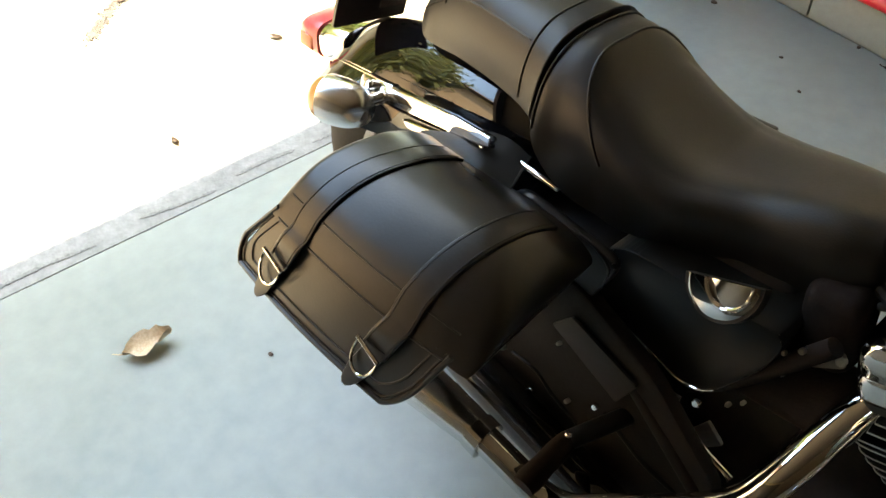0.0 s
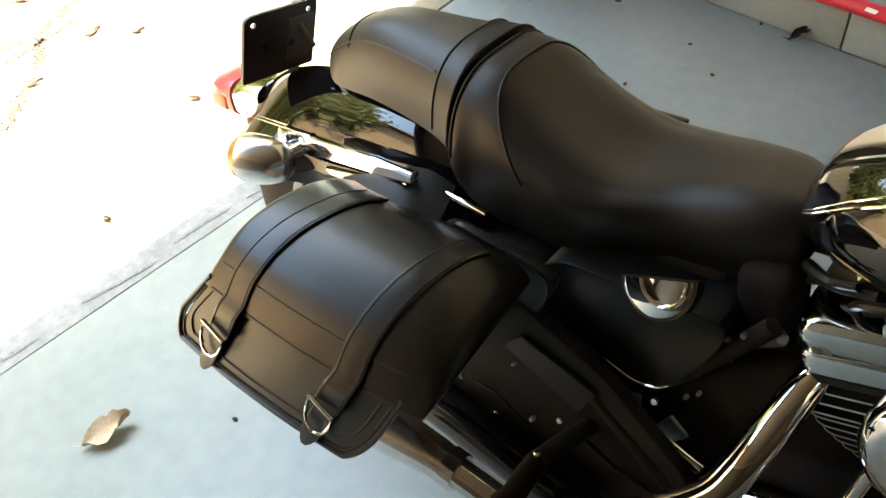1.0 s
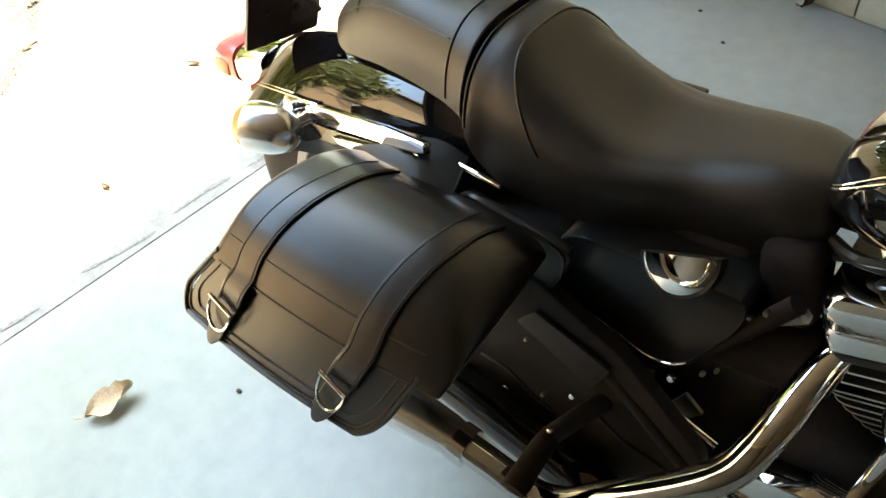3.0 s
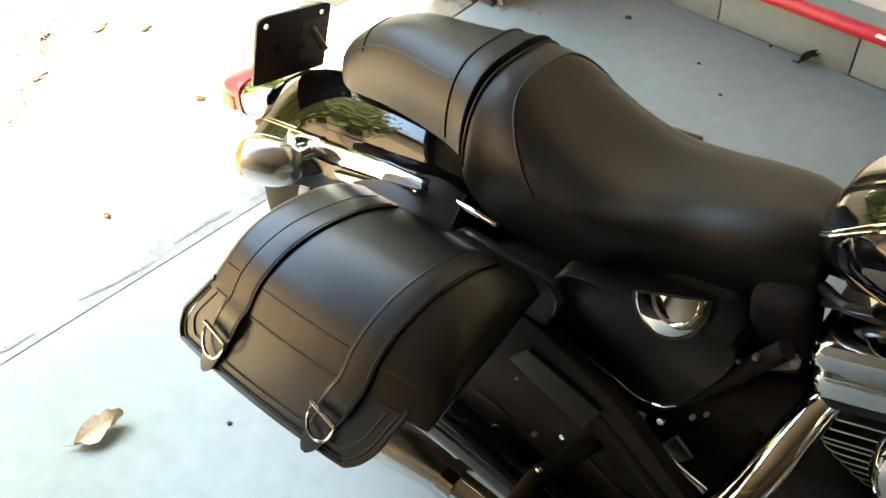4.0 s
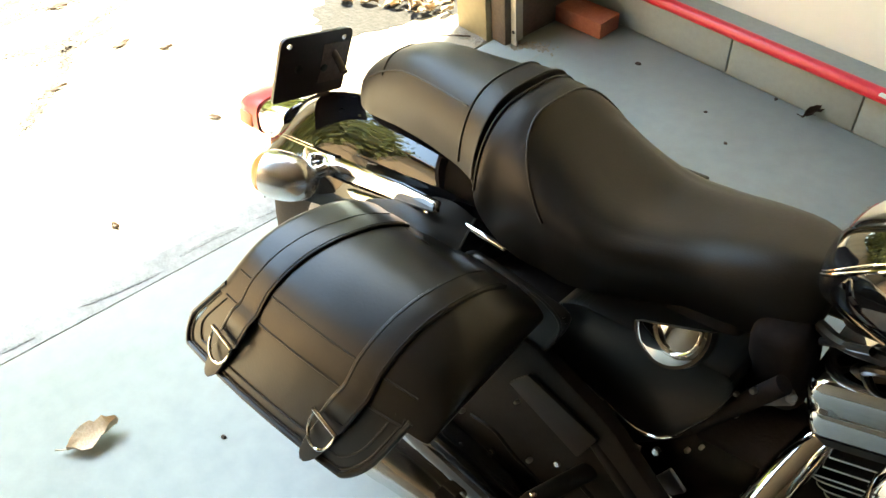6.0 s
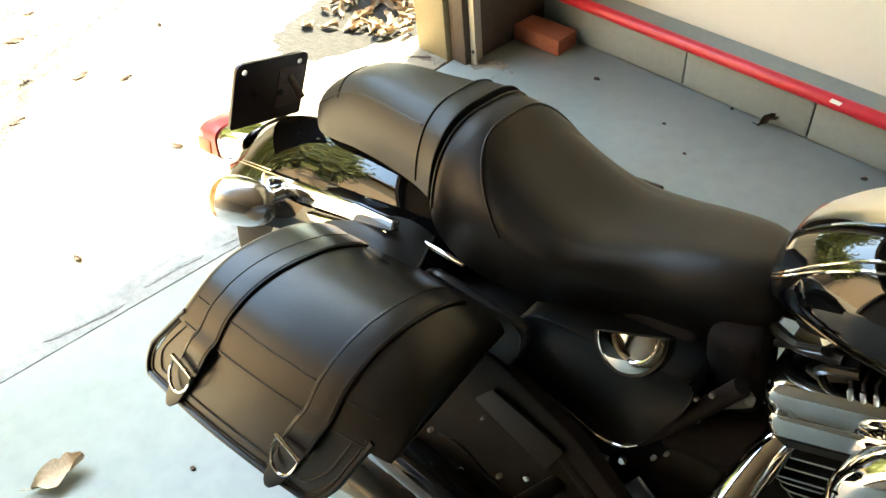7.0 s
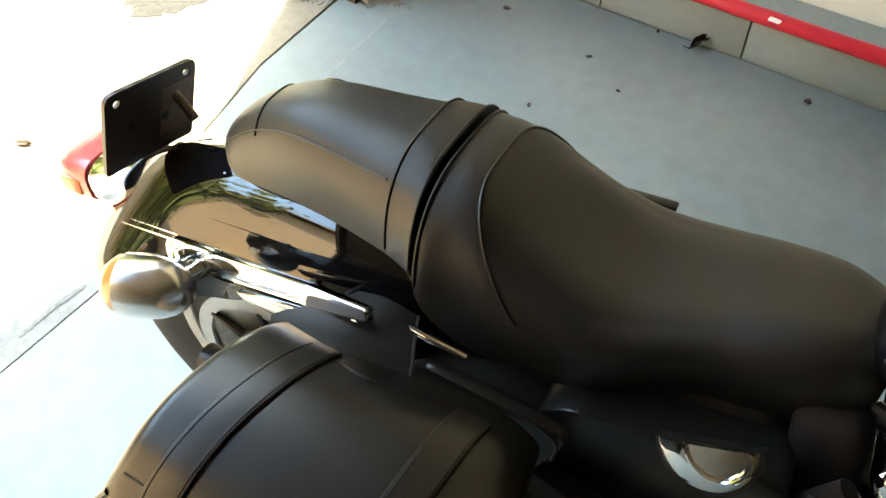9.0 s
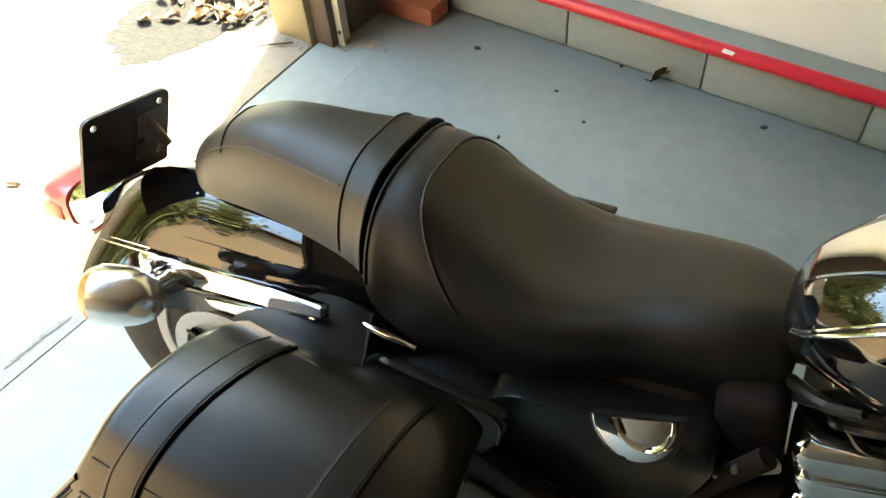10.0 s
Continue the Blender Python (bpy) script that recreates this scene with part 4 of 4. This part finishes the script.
def lid_swell(x):
    """1 over the lid's middle; falls to 0 in a round at its ends, wider at the front."""
    a, b = (x - LID_X0) / 0.022, (LID_X1 - x) / 0.105
    a, b = min(max(a, 0), 1), min(max(b, 0), 1)
    return math.sqrt(max(1 - (1 - a) ** 2, 0)) ** 0.8 * math.sqrt(max(1 - (1 - b) ** 2, 0))


def lid_point(x, k, out=0.0):
    """k: row along the flap, 0 at its outer edge."""
    i = min(int(k), 46)
    p = Vector(LID_PATH[i]).lerp(Vector(LID_PATH[i + 1]), k - i)
    q = Vector(LID_UNDER[i]).lerp(Vector(LID_UNDER[i + 1]), k - i)
    d = Vector(LID_PATH[i + 1]) - Vector(LID_PATH[i])
    n = Vector((-d.y, d.x)).normalized()
    r = q + (p - q) * lid_swell(x) + n * out
    return sheared(x, r.x, r.y)


def lid_xs(n=54):
    return [LID_X0 + (LID_X1 - LID_X0) * (0.5 - 0.5 * math.cos(math.pi * i / (n - 1))) for i in range(n)]


rings = []
for x in lid_xs():
    rings.append([lid_point(x, k) for k in range(48)] + [sheared(x, *LID_UNDER[k]) for k in range(47, -1, -4)])
lid = part("lid", Geo().rings(rings), LEATHER, bag, "black leather lid flap", 55)

# piping round the bag's outer face and stitched lines inside it
def face_loop(margin, low_t):
    """(x, t) points down the rear edge, along the bottom and up the front edge."""
    rear, front = [], []
    for i in range(15):
        t = low_t * math.sin(0.5 * math.pi * i / 14)
        z = OUT_T.y + (OUT_B.y - OUT_T.y) * t
        low = min(max((0.540 - OUT_T.y - (OUT_B.y - OUT_T.y) * t / low_t * 0.985) / 0.056, 0), 1)
        inset = 0.034 * (1 - math.sqrt(1 - low * low))
        rear.append((BX0 + 0.026 * min(max((z - 0.53) / 0.07, 0), 1) + inset + margin, t))
        front.append((BX1 - inset - margin, t))
    a, b = rear[-1][0], front[-1][0]
    return rear + [(a + (b - a) * i / 16, low_t) for i in range(1, 16)] + front[::-1]


part("piping", Geo().tube([face_point(x, t, -0.0008) for x, t in face_loop(0.0025, 0.975)], 0.0044, 8), LEATHER, body)
part("seam", Geo().tube([face_point(x, t, 0.0006) for x, t in face_loop(0.009, 0.915)], 0.0013, 6), STITCH, body)
part("seam", Geo().tube([face_point(x, t, 0.0006) for x, t in face_loop(0.022, 0.80)], 0.0015, 6), STITCH, body)

# stitched border along the flap's edge
for k in (0.6, 6.5):
    part("seam", Geo().tube([lid_point(x, k, 0.0004) for x in lid_xs(40)[6:-8]], 0.0014, 6), STITCH, lid)

STRAP = [(y, z + 0.0008) for y, z in lid_pts[:0:-1]] + [tuple(OUT_T.lerp(OUT_B, t) + FACE_N * o) for t, o in ((0.14, 0.011), (0.36, 0.009), (0.62, 0.007), (1.06, 0.004))]
STRAP_N = 60
STRAP_PATH = smooth_path(STRAP, STRAP_N)


def strap_at(xc, half, k0, k1, thick=0.0035, tip=False, lift=0.0, drift=0.03):
    rings = []
    for k in range(k0, k1 + 1):
        a, b = Vector(STRAP_PATH[max(k - 1, 0)]), Vector(STRAP_PATH[min(k + 1, STRAP_N - 1)])
        d = (b - a).normalized()
        nrm = Vector((d.y, -d.x))
        y, z = STRAP_PATH[k]
        h = half
        if tip and k > k1 - 6:
            h = half * math.sqrt(max(0.06, 1 - ((k - (k1 - 6)) / 6.2) ** 2))
        slide = drift * max(0.0, 1 - k / 36)
        sec = [(-h, -0.003), (-h, thick * 0.6), (-h * 0.94, thick * 0.95), (-h * 0.78, thick), (h * 0.78, thick), (h * 0.94, thick * 0.95), (h, thick * 0.6), (h, -0.003)]
        sag = max(z - 0.606, 0.0)
        rings.append([sheared(xc + slide + u, y + nrm.x * (w + lift), z + nrm.y * (w + lift) - sag * (1 - lid_swell(xc + slide + u))) for u, w in sec])
    return Geo().rings(rings)


for xc, dr in ((0.053, 0.040), (0.250, 0.038)):
    strap = part("strap", strap_at(xc, 0.0205, 7, 49, drift=dr), LEATHER, bag, "black leather strap")
    for s in (-1, 1):
        part("seam", strap_at(xc + s * 0.0158, 0.0010, 8, 48, 0.0012, lift=0.0030, drift=dr), STITCH, strap)
    part("strap_tip", strap_at(xc + 0.001, 0.0165, 47, 59, 0.004, True, drift=dr), LEATHER, strap)
    bx, by, bz = face_point(xc - 0.001, 0.54, 0.015)
    tilt = math.degrees(math.atan2(OUT_T.y - OUT_B.y, OUT_T.x - OUT_B.x))
    bm_ = Matrix.Translation((bx, by, bz)) @ pose(0, 0, 0, tilt, 0, 0) @ pose(0, 0, 0, 0, 0, -14)
    dring = [(-0.020, 0.013), (0.020, 0.013)] + [(0.020 * math.cos(a), 0.001 + 0.029 * math.sin(a)) for a in (-math.pi * k / 18 for k in range(0, 19))]
    ringp = [bm_ @ Vector((x, y, 0.002)) for x, y in dring]
    part("buckle", Geo().tube(ringp, 0.0021, 8, loop=True), CHROME, strap, "chrome D-shaped buckle ring")
    part("buckle_bar", Geo().tube([bm_ @ Vector((-0.022, 0.014, 0.004)), bm_ @ Vector((0.022, 0.014, 0.004))], 0.0029, 10), CHROME, strap)

# yoke from the lid over the strut to under the seat
YOKE = ((-0.240, 0.650, 0.150, 0.182), (-0.226, 0.639, 0.060, 0.188), (-0.206, 0.628, 0.014, 0.187), (-0.186, 0.623, 0.018, 0.180), (-0.156, 0.621, 0.050, 0.166), (-0.122, 0.622, 0.075, 0.152))
rows = []
for y, z, xa, xb in smooth_path(YOKE, 18):
    us = [k / 10 for k in range(11)]
    rows.append([(xa + (xb - xa) * u, y, z + 0.008 * math.sin(math.pi * u)) for u in us] + [(xa + (xb - xa) * u, y, z - 0.005 + 0.006 * math.sin(math.pi * u)) for u in us[::-1]])
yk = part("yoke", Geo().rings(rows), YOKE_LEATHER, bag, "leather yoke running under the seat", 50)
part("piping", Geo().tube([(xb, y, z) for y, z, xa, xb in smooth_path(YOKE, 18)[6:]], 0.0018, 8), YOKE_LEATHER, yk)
back = Geo().prism(rounded([(0.17, 0.605), (0.355, 0.590), (0.30, 0.45), (0.10, 0.45)], 0.03, 4), 0.150, 0.168, Matrix(((1, 0, 0, 0), (0, 0, -1, 0), (0, 1, 0, 0), (0, 0, 0, 1))), 0.006)
panel = part("back_panel", back, LEATHER, bag, "stiff leather back panel")
part("piping", Geo().tube(smooth_path([(0.275, -0.169, 0.602), (0.310, -0.170, 0.598), (0.338, -0.170, 0.580), (0.338, -0.170, 0.545)], 14), 0.0022, 8), LEATHER, panel)

# ---- things on the floor and driveway ----
def leaf_geo(L, W, curl, seed):
    rnd = random.Random(seed)
    g = Geo()
    rows = []
    n = 9
    for i in range(n):
        t = i / (n - 1)
        w = W * math.sin(math.pi * min(max(t, 0.03), 0.97)) ** 0.8 * (1 + (0.30 if curl > 0.009 else 0.18) * rnd.uniform(-1, 1))
        row = []
        for s in (-1, -0.5, 0, 0.5, 1):
            z = curl * (s * s) * (0.6 + 0.8 * t) + 0.35 * curl * math.sin(5 * t + seed) + (0.009 if curl > 0.015 else 0.004) * rnd.random()
            row.append((L * (t - 0.5) + 0.004 * rnd.uniform(-1, 1), s * w, z))
        rows.append(row + [(x, y, z - 0.0012) for x, y, z in row[::-1]])
    g.rings(rows)
    g.tube([(-L * 0.5, 0, 0.003), (-L * 0.62, 0.004, 0.004), (-L * 0.72, 0.010, 0.006)], 0.0014, 5)
    low = min(p[2] for p in g.v)
    g.v = [(x, y, z - low) for x, y, z in g.v]
    return g


def leaf(x, y, z, turn, L, W, curl, seed, mat, label, group="dead leaves", tilt=0):
    ob = part("leaf", leaf_geo(L, W, curl, seed), mat, None, "", 60)
    ob.matrix_world = pose(x, y, z, tilt, 0, turn)
    return tagged(ob, label, "leaf", group)


leaf(0.063, -0.508, 0.001, 82, 0.108, 0.031, 0.017, 3, PALELEAF, "curled pale tan dead leaf lying on the garage floor")
leaf(0.418, WALL_Y - 0.016, 0.001, 60, 0.060, 0.010, 0.020, 5, DARKLEAF, "shrivelled dark leaf against the block wall", tilt=12)
for i, (x, y, t, L, m) in enumerate(((-0.82, 0.215, 30, 0.045, DARKLEAF), (-1.48, 0.17, 100, 0.06, DARKLEAF), (-1.34, 0.28, 60, 0.045, DARKLEAF), (-1.36, -0.10, 85, 0.05, DARKLEAF), (-1.95, 0.10, 70, 0.06, DARKLEAF), (-2.15, 0.22, 80, 0.05, DARKLEAF), (-1.62, 0.55, 10, 0.035, DARKLEAF), (-0.55, -0.22, 20, 0.03, DARKLEAF))):
    leaf(x, y, 0.0, t, L * 1.05, L * 0.19, 0.006, 20 + i, m, "small dark dead leaf on the sunlit driveway")
rnd = random.Random(4)
lit = [leaf_geo(0.062, 0.015, 0.012, 40 + k).mesh("leaf_litter", DRYLEAF, 60) for k in range(5)]
for i in range(95):
    ob = new("leaf", lit[i % 5])
    ob.matrix_world = pose(rnd.uniform(-1.22, -0.80), rnd.uniform(1.02, 1.62), 0.005 + rnd.uniform(0, 0.02), rnd.uniform(-25, 25), rnd.uniform(-25, 25), rnd.uniform(0, 360))
    tagged(ob, "dry tan leaf in the litter on the soil bed", "leaf", "leaf litter by the post")
for i in range(4):
    leaf(-1.14 + 0.07 * i, 0.93 + 0.05 * i, 0.004, 40 * i, 0.07, 0.020, 0.014, 60 + i, DRYLEAF, "curled tan leaf on bare soil", "leaf litter by the post")
twig = part("twig", Geo().tube(smooth_path([(-0.70, 1.02, 0.006), (-0.66, 1.05, 0.009), (-0.62, 1.09, 0.005)], 8), 0.003, 6), DARKLEAF)
tagged(twig, "short dark twig on the concrete by the post", "twig")

pot = thing("flower_pot", pose(-1.112, 1.305, 0.003), "terracotta flower pot on the soil bed", "flower pot")
part("pot_body", Geo().lathe([(0.0, 0.0), (0.075, 0.0), (0.105, 0.16), (0.118, 0.16), (0.120, 0.20), (0.105, 0.20), (0.098, 0.17), (0.0, 0.165)], None, 32), CLAY, pot)

brick = part("brick", Geo().box((0.20, 0.10, 0.058), None, 0.004, 2), BRICK)
brick.matrix_world = pose(-0.400, 1.425, 0.0295, 0, 0, 4)
tagged(brick, "single red clay brick lying at the foot of the wall", "brick")

# specks of dirt and chips on the painted floor
rnd = random.Random(8)
for i, (x, y, r) in enumerate(((0.737, 1.443, 0.008), (0.169, 1.049, 0.006), (0.20, 1.30, 0.005), (0.33, 1.22, 0.005), (-0.11, 1.36, 0.010), (0.30, 1.495, 0.006), (0.24, -0.30, 0.006))):
    sp = part("dirt_speck", Geo().prism(rounded([(r * (1 + 0.4 * rnd.random()) * math.cos(a), r * 0.7 * (1 + 0.5 * rnd.random()) * math.sin(a)) for a in (k * 1.047 for k in range(6))], r * 0.2, 2), 0.0005, 0.004, pose(x, y, 0, 0, 0, rnd.uniform(0, 180)), 0.0008), DARKLEAF)
    tagged(sp, "small dark speck of dirt on the painted floor", "dirt", "specks on the floor")


def dirt_streak(pts, w, count, seed, label, mat=CRACK):
    """Loose flecks of soil lying along a crack."""
    rnd = random.Random(seed)
    path = smooth_path([(x, y, 0) for x, y in pts], 80)
    g = Geo()
    for i in range(4 * count):
        x, y, _ = path[min(int(80 * rnd.random()), 79)]
        x, y = x + rnd.gauss(0, w), y + rnd.gauss(0, w)
        r = rnd.uniform(0.001, 0.0045)
        a0, n = rnd.uniform(0, 6), 6
        ring = [(x + r * rnd.uniform(0.6, 1.5) * math.cos(a0 + 6.283 * q / n), y + r * rnd.uniform(0.6, 1.5) * math.sin(a0 + 6.283 * q / n)) for q in range(n)]
        g.rings([[(u, v, -0.0008) for u, v in ring], [(x + (u - x) * 0.7, y + (v - y) * 0.7, 0.0015 + 0.002 * rnd.random()) for u, v in ring]])
    ob = part("dirt_streak", g, mat)
    tagged(ob, label, "dirt", kind="stuff")


def stain(pts, w, seed, mat=STREAK, label="soft brown stain along a driveway crack"):
    """A ragged flat stain along a crack."""
    rnd = random.Random(seed)
    path = smooth_path([(x, y, 0) for x, y in pts], 90)
    left, right = [], []
    for i, (x, y, _) in enumerate(path):
        p, q = path[max(i - 1, 0)], path[min(i + 1, 89)]
        t = Vector((q[0] - p[0], q[1] - p[1])).normalized()
        h = w * (0.35 + 0.9 * rnd.random()) * min(1.0, 0.15 + i / 8, 0.15 + (89 - i) / 8)
        left.append((x - t.y * h, y + t.x * h))
        right.append((x + t.y * h, y - t.x * h))
    g = Geo()
    g.rings([[(*a, 0.0), (*c, 0.0), (*c, 0.0011), (*a, 0.0011)] for a, c in zip(left, right)])
    ob = part("driveway_stain", g, mat)
    tagged(ob, label, "stain", kind="structure")


for i, (pts, w, n) in enumerate((([(-2.25, 1.35), (-2.01, 0.72), (-1.93, 0.51), (-1.86, 0.39), (-1.80, 0.27), (-1.69, 0.07), (-1.675, -0.015), (-1.78, -0.30)], 0.014, 620), ([(-1.64, 0.03), (-1.53, -0.02), (-1.40, -0.11), (-1.2, -0.28)], 0.012, 130), ([(-1.96, 0.30), (-1.99, 0.13), (-2.02, 0.02), (-2.0, -0.1), (-1.95, -0.3)], 0.020, 220), ([(-2.3, 0.3), (-2.2, 0.08), (-2.14, -0.06), (-2.05, -0.35)], 0.018, 240), ([(-1.64, 0.2), (-1.61, 0.03), (-1.59, -0.13)], 0.010, 90))):
    dirt_streak(pts, w * 1.2, n // 3, 30 + i, "brown dirt gathered in a crack of the driveway")
    stain(pts, w * 2.0, 80 + i)
for i, (pts, w, n) in enumerate((([(-0.66, 1.075), (-0.62, 1.10), (-0.58, 1.10)], 0.012, 60), ([(-0.47, 1.15), (-0.43, 1.20), (-0.38, 1.22)], 0.012, 50))):
    dirt_streak(pts, w, n, 50 + i, "crumbs of brown dirt on the concrete by the doorway", DRIVEWAY_DIRT)
# ragged darker grey patches along the threshold strip
for i, (pts, w) in enumerate((([(-0.300, 0.30), (-0.306, 0.19), (-0.312, 0.08)], 0.004), ([(-0.316, 0.03), (-0.326, -0.06), (-0.322, -0.14)], 0.007), ([(-0.303, -0.20), (-0.312, -0.30), (-0.330, -0.40)], 0.005), ([(-0.309, -0.52), (-0.322, -0.66), (-0.315, -0.84)], 0.006))):
    stain(pts, w, 90 + i, THRESH_PATCH, "dull grey patch along the threshold joint")
scuff = part("floor_scuff", Geo().prism(ragged([(-0.378, 1.177), (-0.356, 0.952), (-0.344, 0.836), (-0.338, 0.836), (-0.349, 0.952), (-0.371, 1.177)], 0.02, 0.002, 5), 0.0, 0.0006), CONCRETE)
tagged(scuff, "pale scuffed joint line in the floor paint", "scuff", kind="structure")

# ---- unseen trees beyond the driveway, mirrored in the paint ----
def tree(x, y, h, spread, seed):
    rnd = random.Random(seed)
    t = thing("tree", pose(x, y, -0.05), "leafy green tree beyond the driveway", "tree", "trees beyond the driveway")
    g = Geo()
    top = (0.1 * h * rnd.uniform(-1, 1), 0.1 * h * rnd.uniform(-1, 1), h * 0.75)
    g.tube(smooth_path([(0, 0, 0), (0.05, 0.1, h * 0.3), top], 10), [0.16 - 0.012 * i for i in range(10)], 10)
    tips = []
    for k in range(9):
        a = k * 2.4
        z0 = h * (0.3 + 0.05 * k)
        tip = (spread * math.cos(a) * rnd.uniform(0.5, 0.9), spread * math.sin(a) * rnd.uniform(0.5, 0.9), z0 + h * rnd.uniform(0.1, 0.25))
        g.tube(smooth_path([(0, 0.05, z0), (tip[0] * 0.5, tip[1] * 0.5, z0 + 0.1 * h), tip], 6), [0.07, 0.06, 0.05, 0.04, 0.03, 0.015], 6)
        tips.append(tip)
    part("trunk", g, BARK, t)
    c = Geo()
    for i in range(4200):
        tip = tips[i % 9]
        p = Vector(tip) + Vector((rnd.gauss(0, 0.28), rnd.gauss(0, 0.28), rnd.gauss(0, 0.22))) * spread
        m = Matrix.Translation(p) @ pose(0, 0, 0, rnd.uniform(0, 360), rnd.uniform(0, 360), rnd.uniform(0, 360))
        s = rnd.uniform(0.15, 0.30)
        c.add([m @ Vector(q) for q in ((-s, 0, 0), (0, -s * 0.45, 0.02), (s, 0, 0), (0, s * 0.45, 0.02))], [(0, 1, 2, 3)])
    part("crown", c, FOLIAGE, t)


# Extra tall trees are added to block sky that would brighten lid and seat.
for i, (x, y, h, s) in enumerate(((-9.0, 1.2, 3.7, 2.0), (-9.4, -3.4, 4.0, 2.2), (-9.0, -8.4, 4.0, 2.1), (-9.2, 6.2, 5.4, 2.8), (-8.6, 4.0, 4.8, 2.3), (-14, 3.6, 5.0, 2.6), (-14, -6.0, 5.6, 2.6), (-9.5, -13.2, 7.2, 3.4), (-4.5, -13.4, 7.2, 3.4), (-7.9, -5.4, 4.0, 2.0), (-7.7, -1.2, 3.4, 1.8))):
    tree(x, y, h * 1.5, s * 1.2, 70 + i)

# timber fence across the far side of the driveway, mirrored in the leather and paint
fence = thing("timber_fence", pose(-6.2, 0, -0.05), "brown weathered timber paling fence beyond the driveway", "fence")
paling = Geo().box((0.022, 0.145, 1.8), pose(0, 0, 0.9), 0.003, 1).mesh("paling", FENCE)
for k in range(90):
    ob = new("paling", paling)
    ob.parent = fence
    ob.matrix_local = pose(0.004 * (k % 3), -9.0 + 0.15 * k, 0)
for z in (0.4, 1.4):
    part("fence_rail", Geo().box((0.045, 13.5, 0.09), pose(-0.040, -2.3, z), 0.004, 1), FENCE, fence)

# unseen brown house block over the yard, added so the leather reflects brown
house = thing("house", pose(-5.8, -4.7, -0.05), "unseen brown house block added for brown reflections in the leather", "house")
part("wall", Geo().span((0.2, -5.0, 0.0), (4.4, 0.0, 5.1)), HOUSE_BRICK, house, "plain brown wall mirrored as brown in the leather")
part("roof", Geo().prism([(0.45, 5.07), (0.45, 5.17), (-2.5, 6.9), (-5.45, 5.17), (-5.45, 5.07), (-2.5, 6.75)], -0.1, 4.7, Matrix(((0, 0, 1, 0), (1, 0, 0, 0), (0, 1, 0, 0), (0, 0, 0, 1)))), ROOF_TILE, house, "brown tiled gable roof")

# ---- painted blocks of the base wall ----
J = [0.111 + 0.4215 * k for k in range(-1, 10)]
block_mesh = Geo().box((0.4155, 0.016, 0.128), None, 0.002, 2).mesh("block", BLOCK)
for a in J[:-1]:
    ob = new("block", block_mesh)
    ob.parent = kerb
    ob.matrix_local = pose(a + 0.4215 / 2, WALL_Y + 0.008, 0.0645)
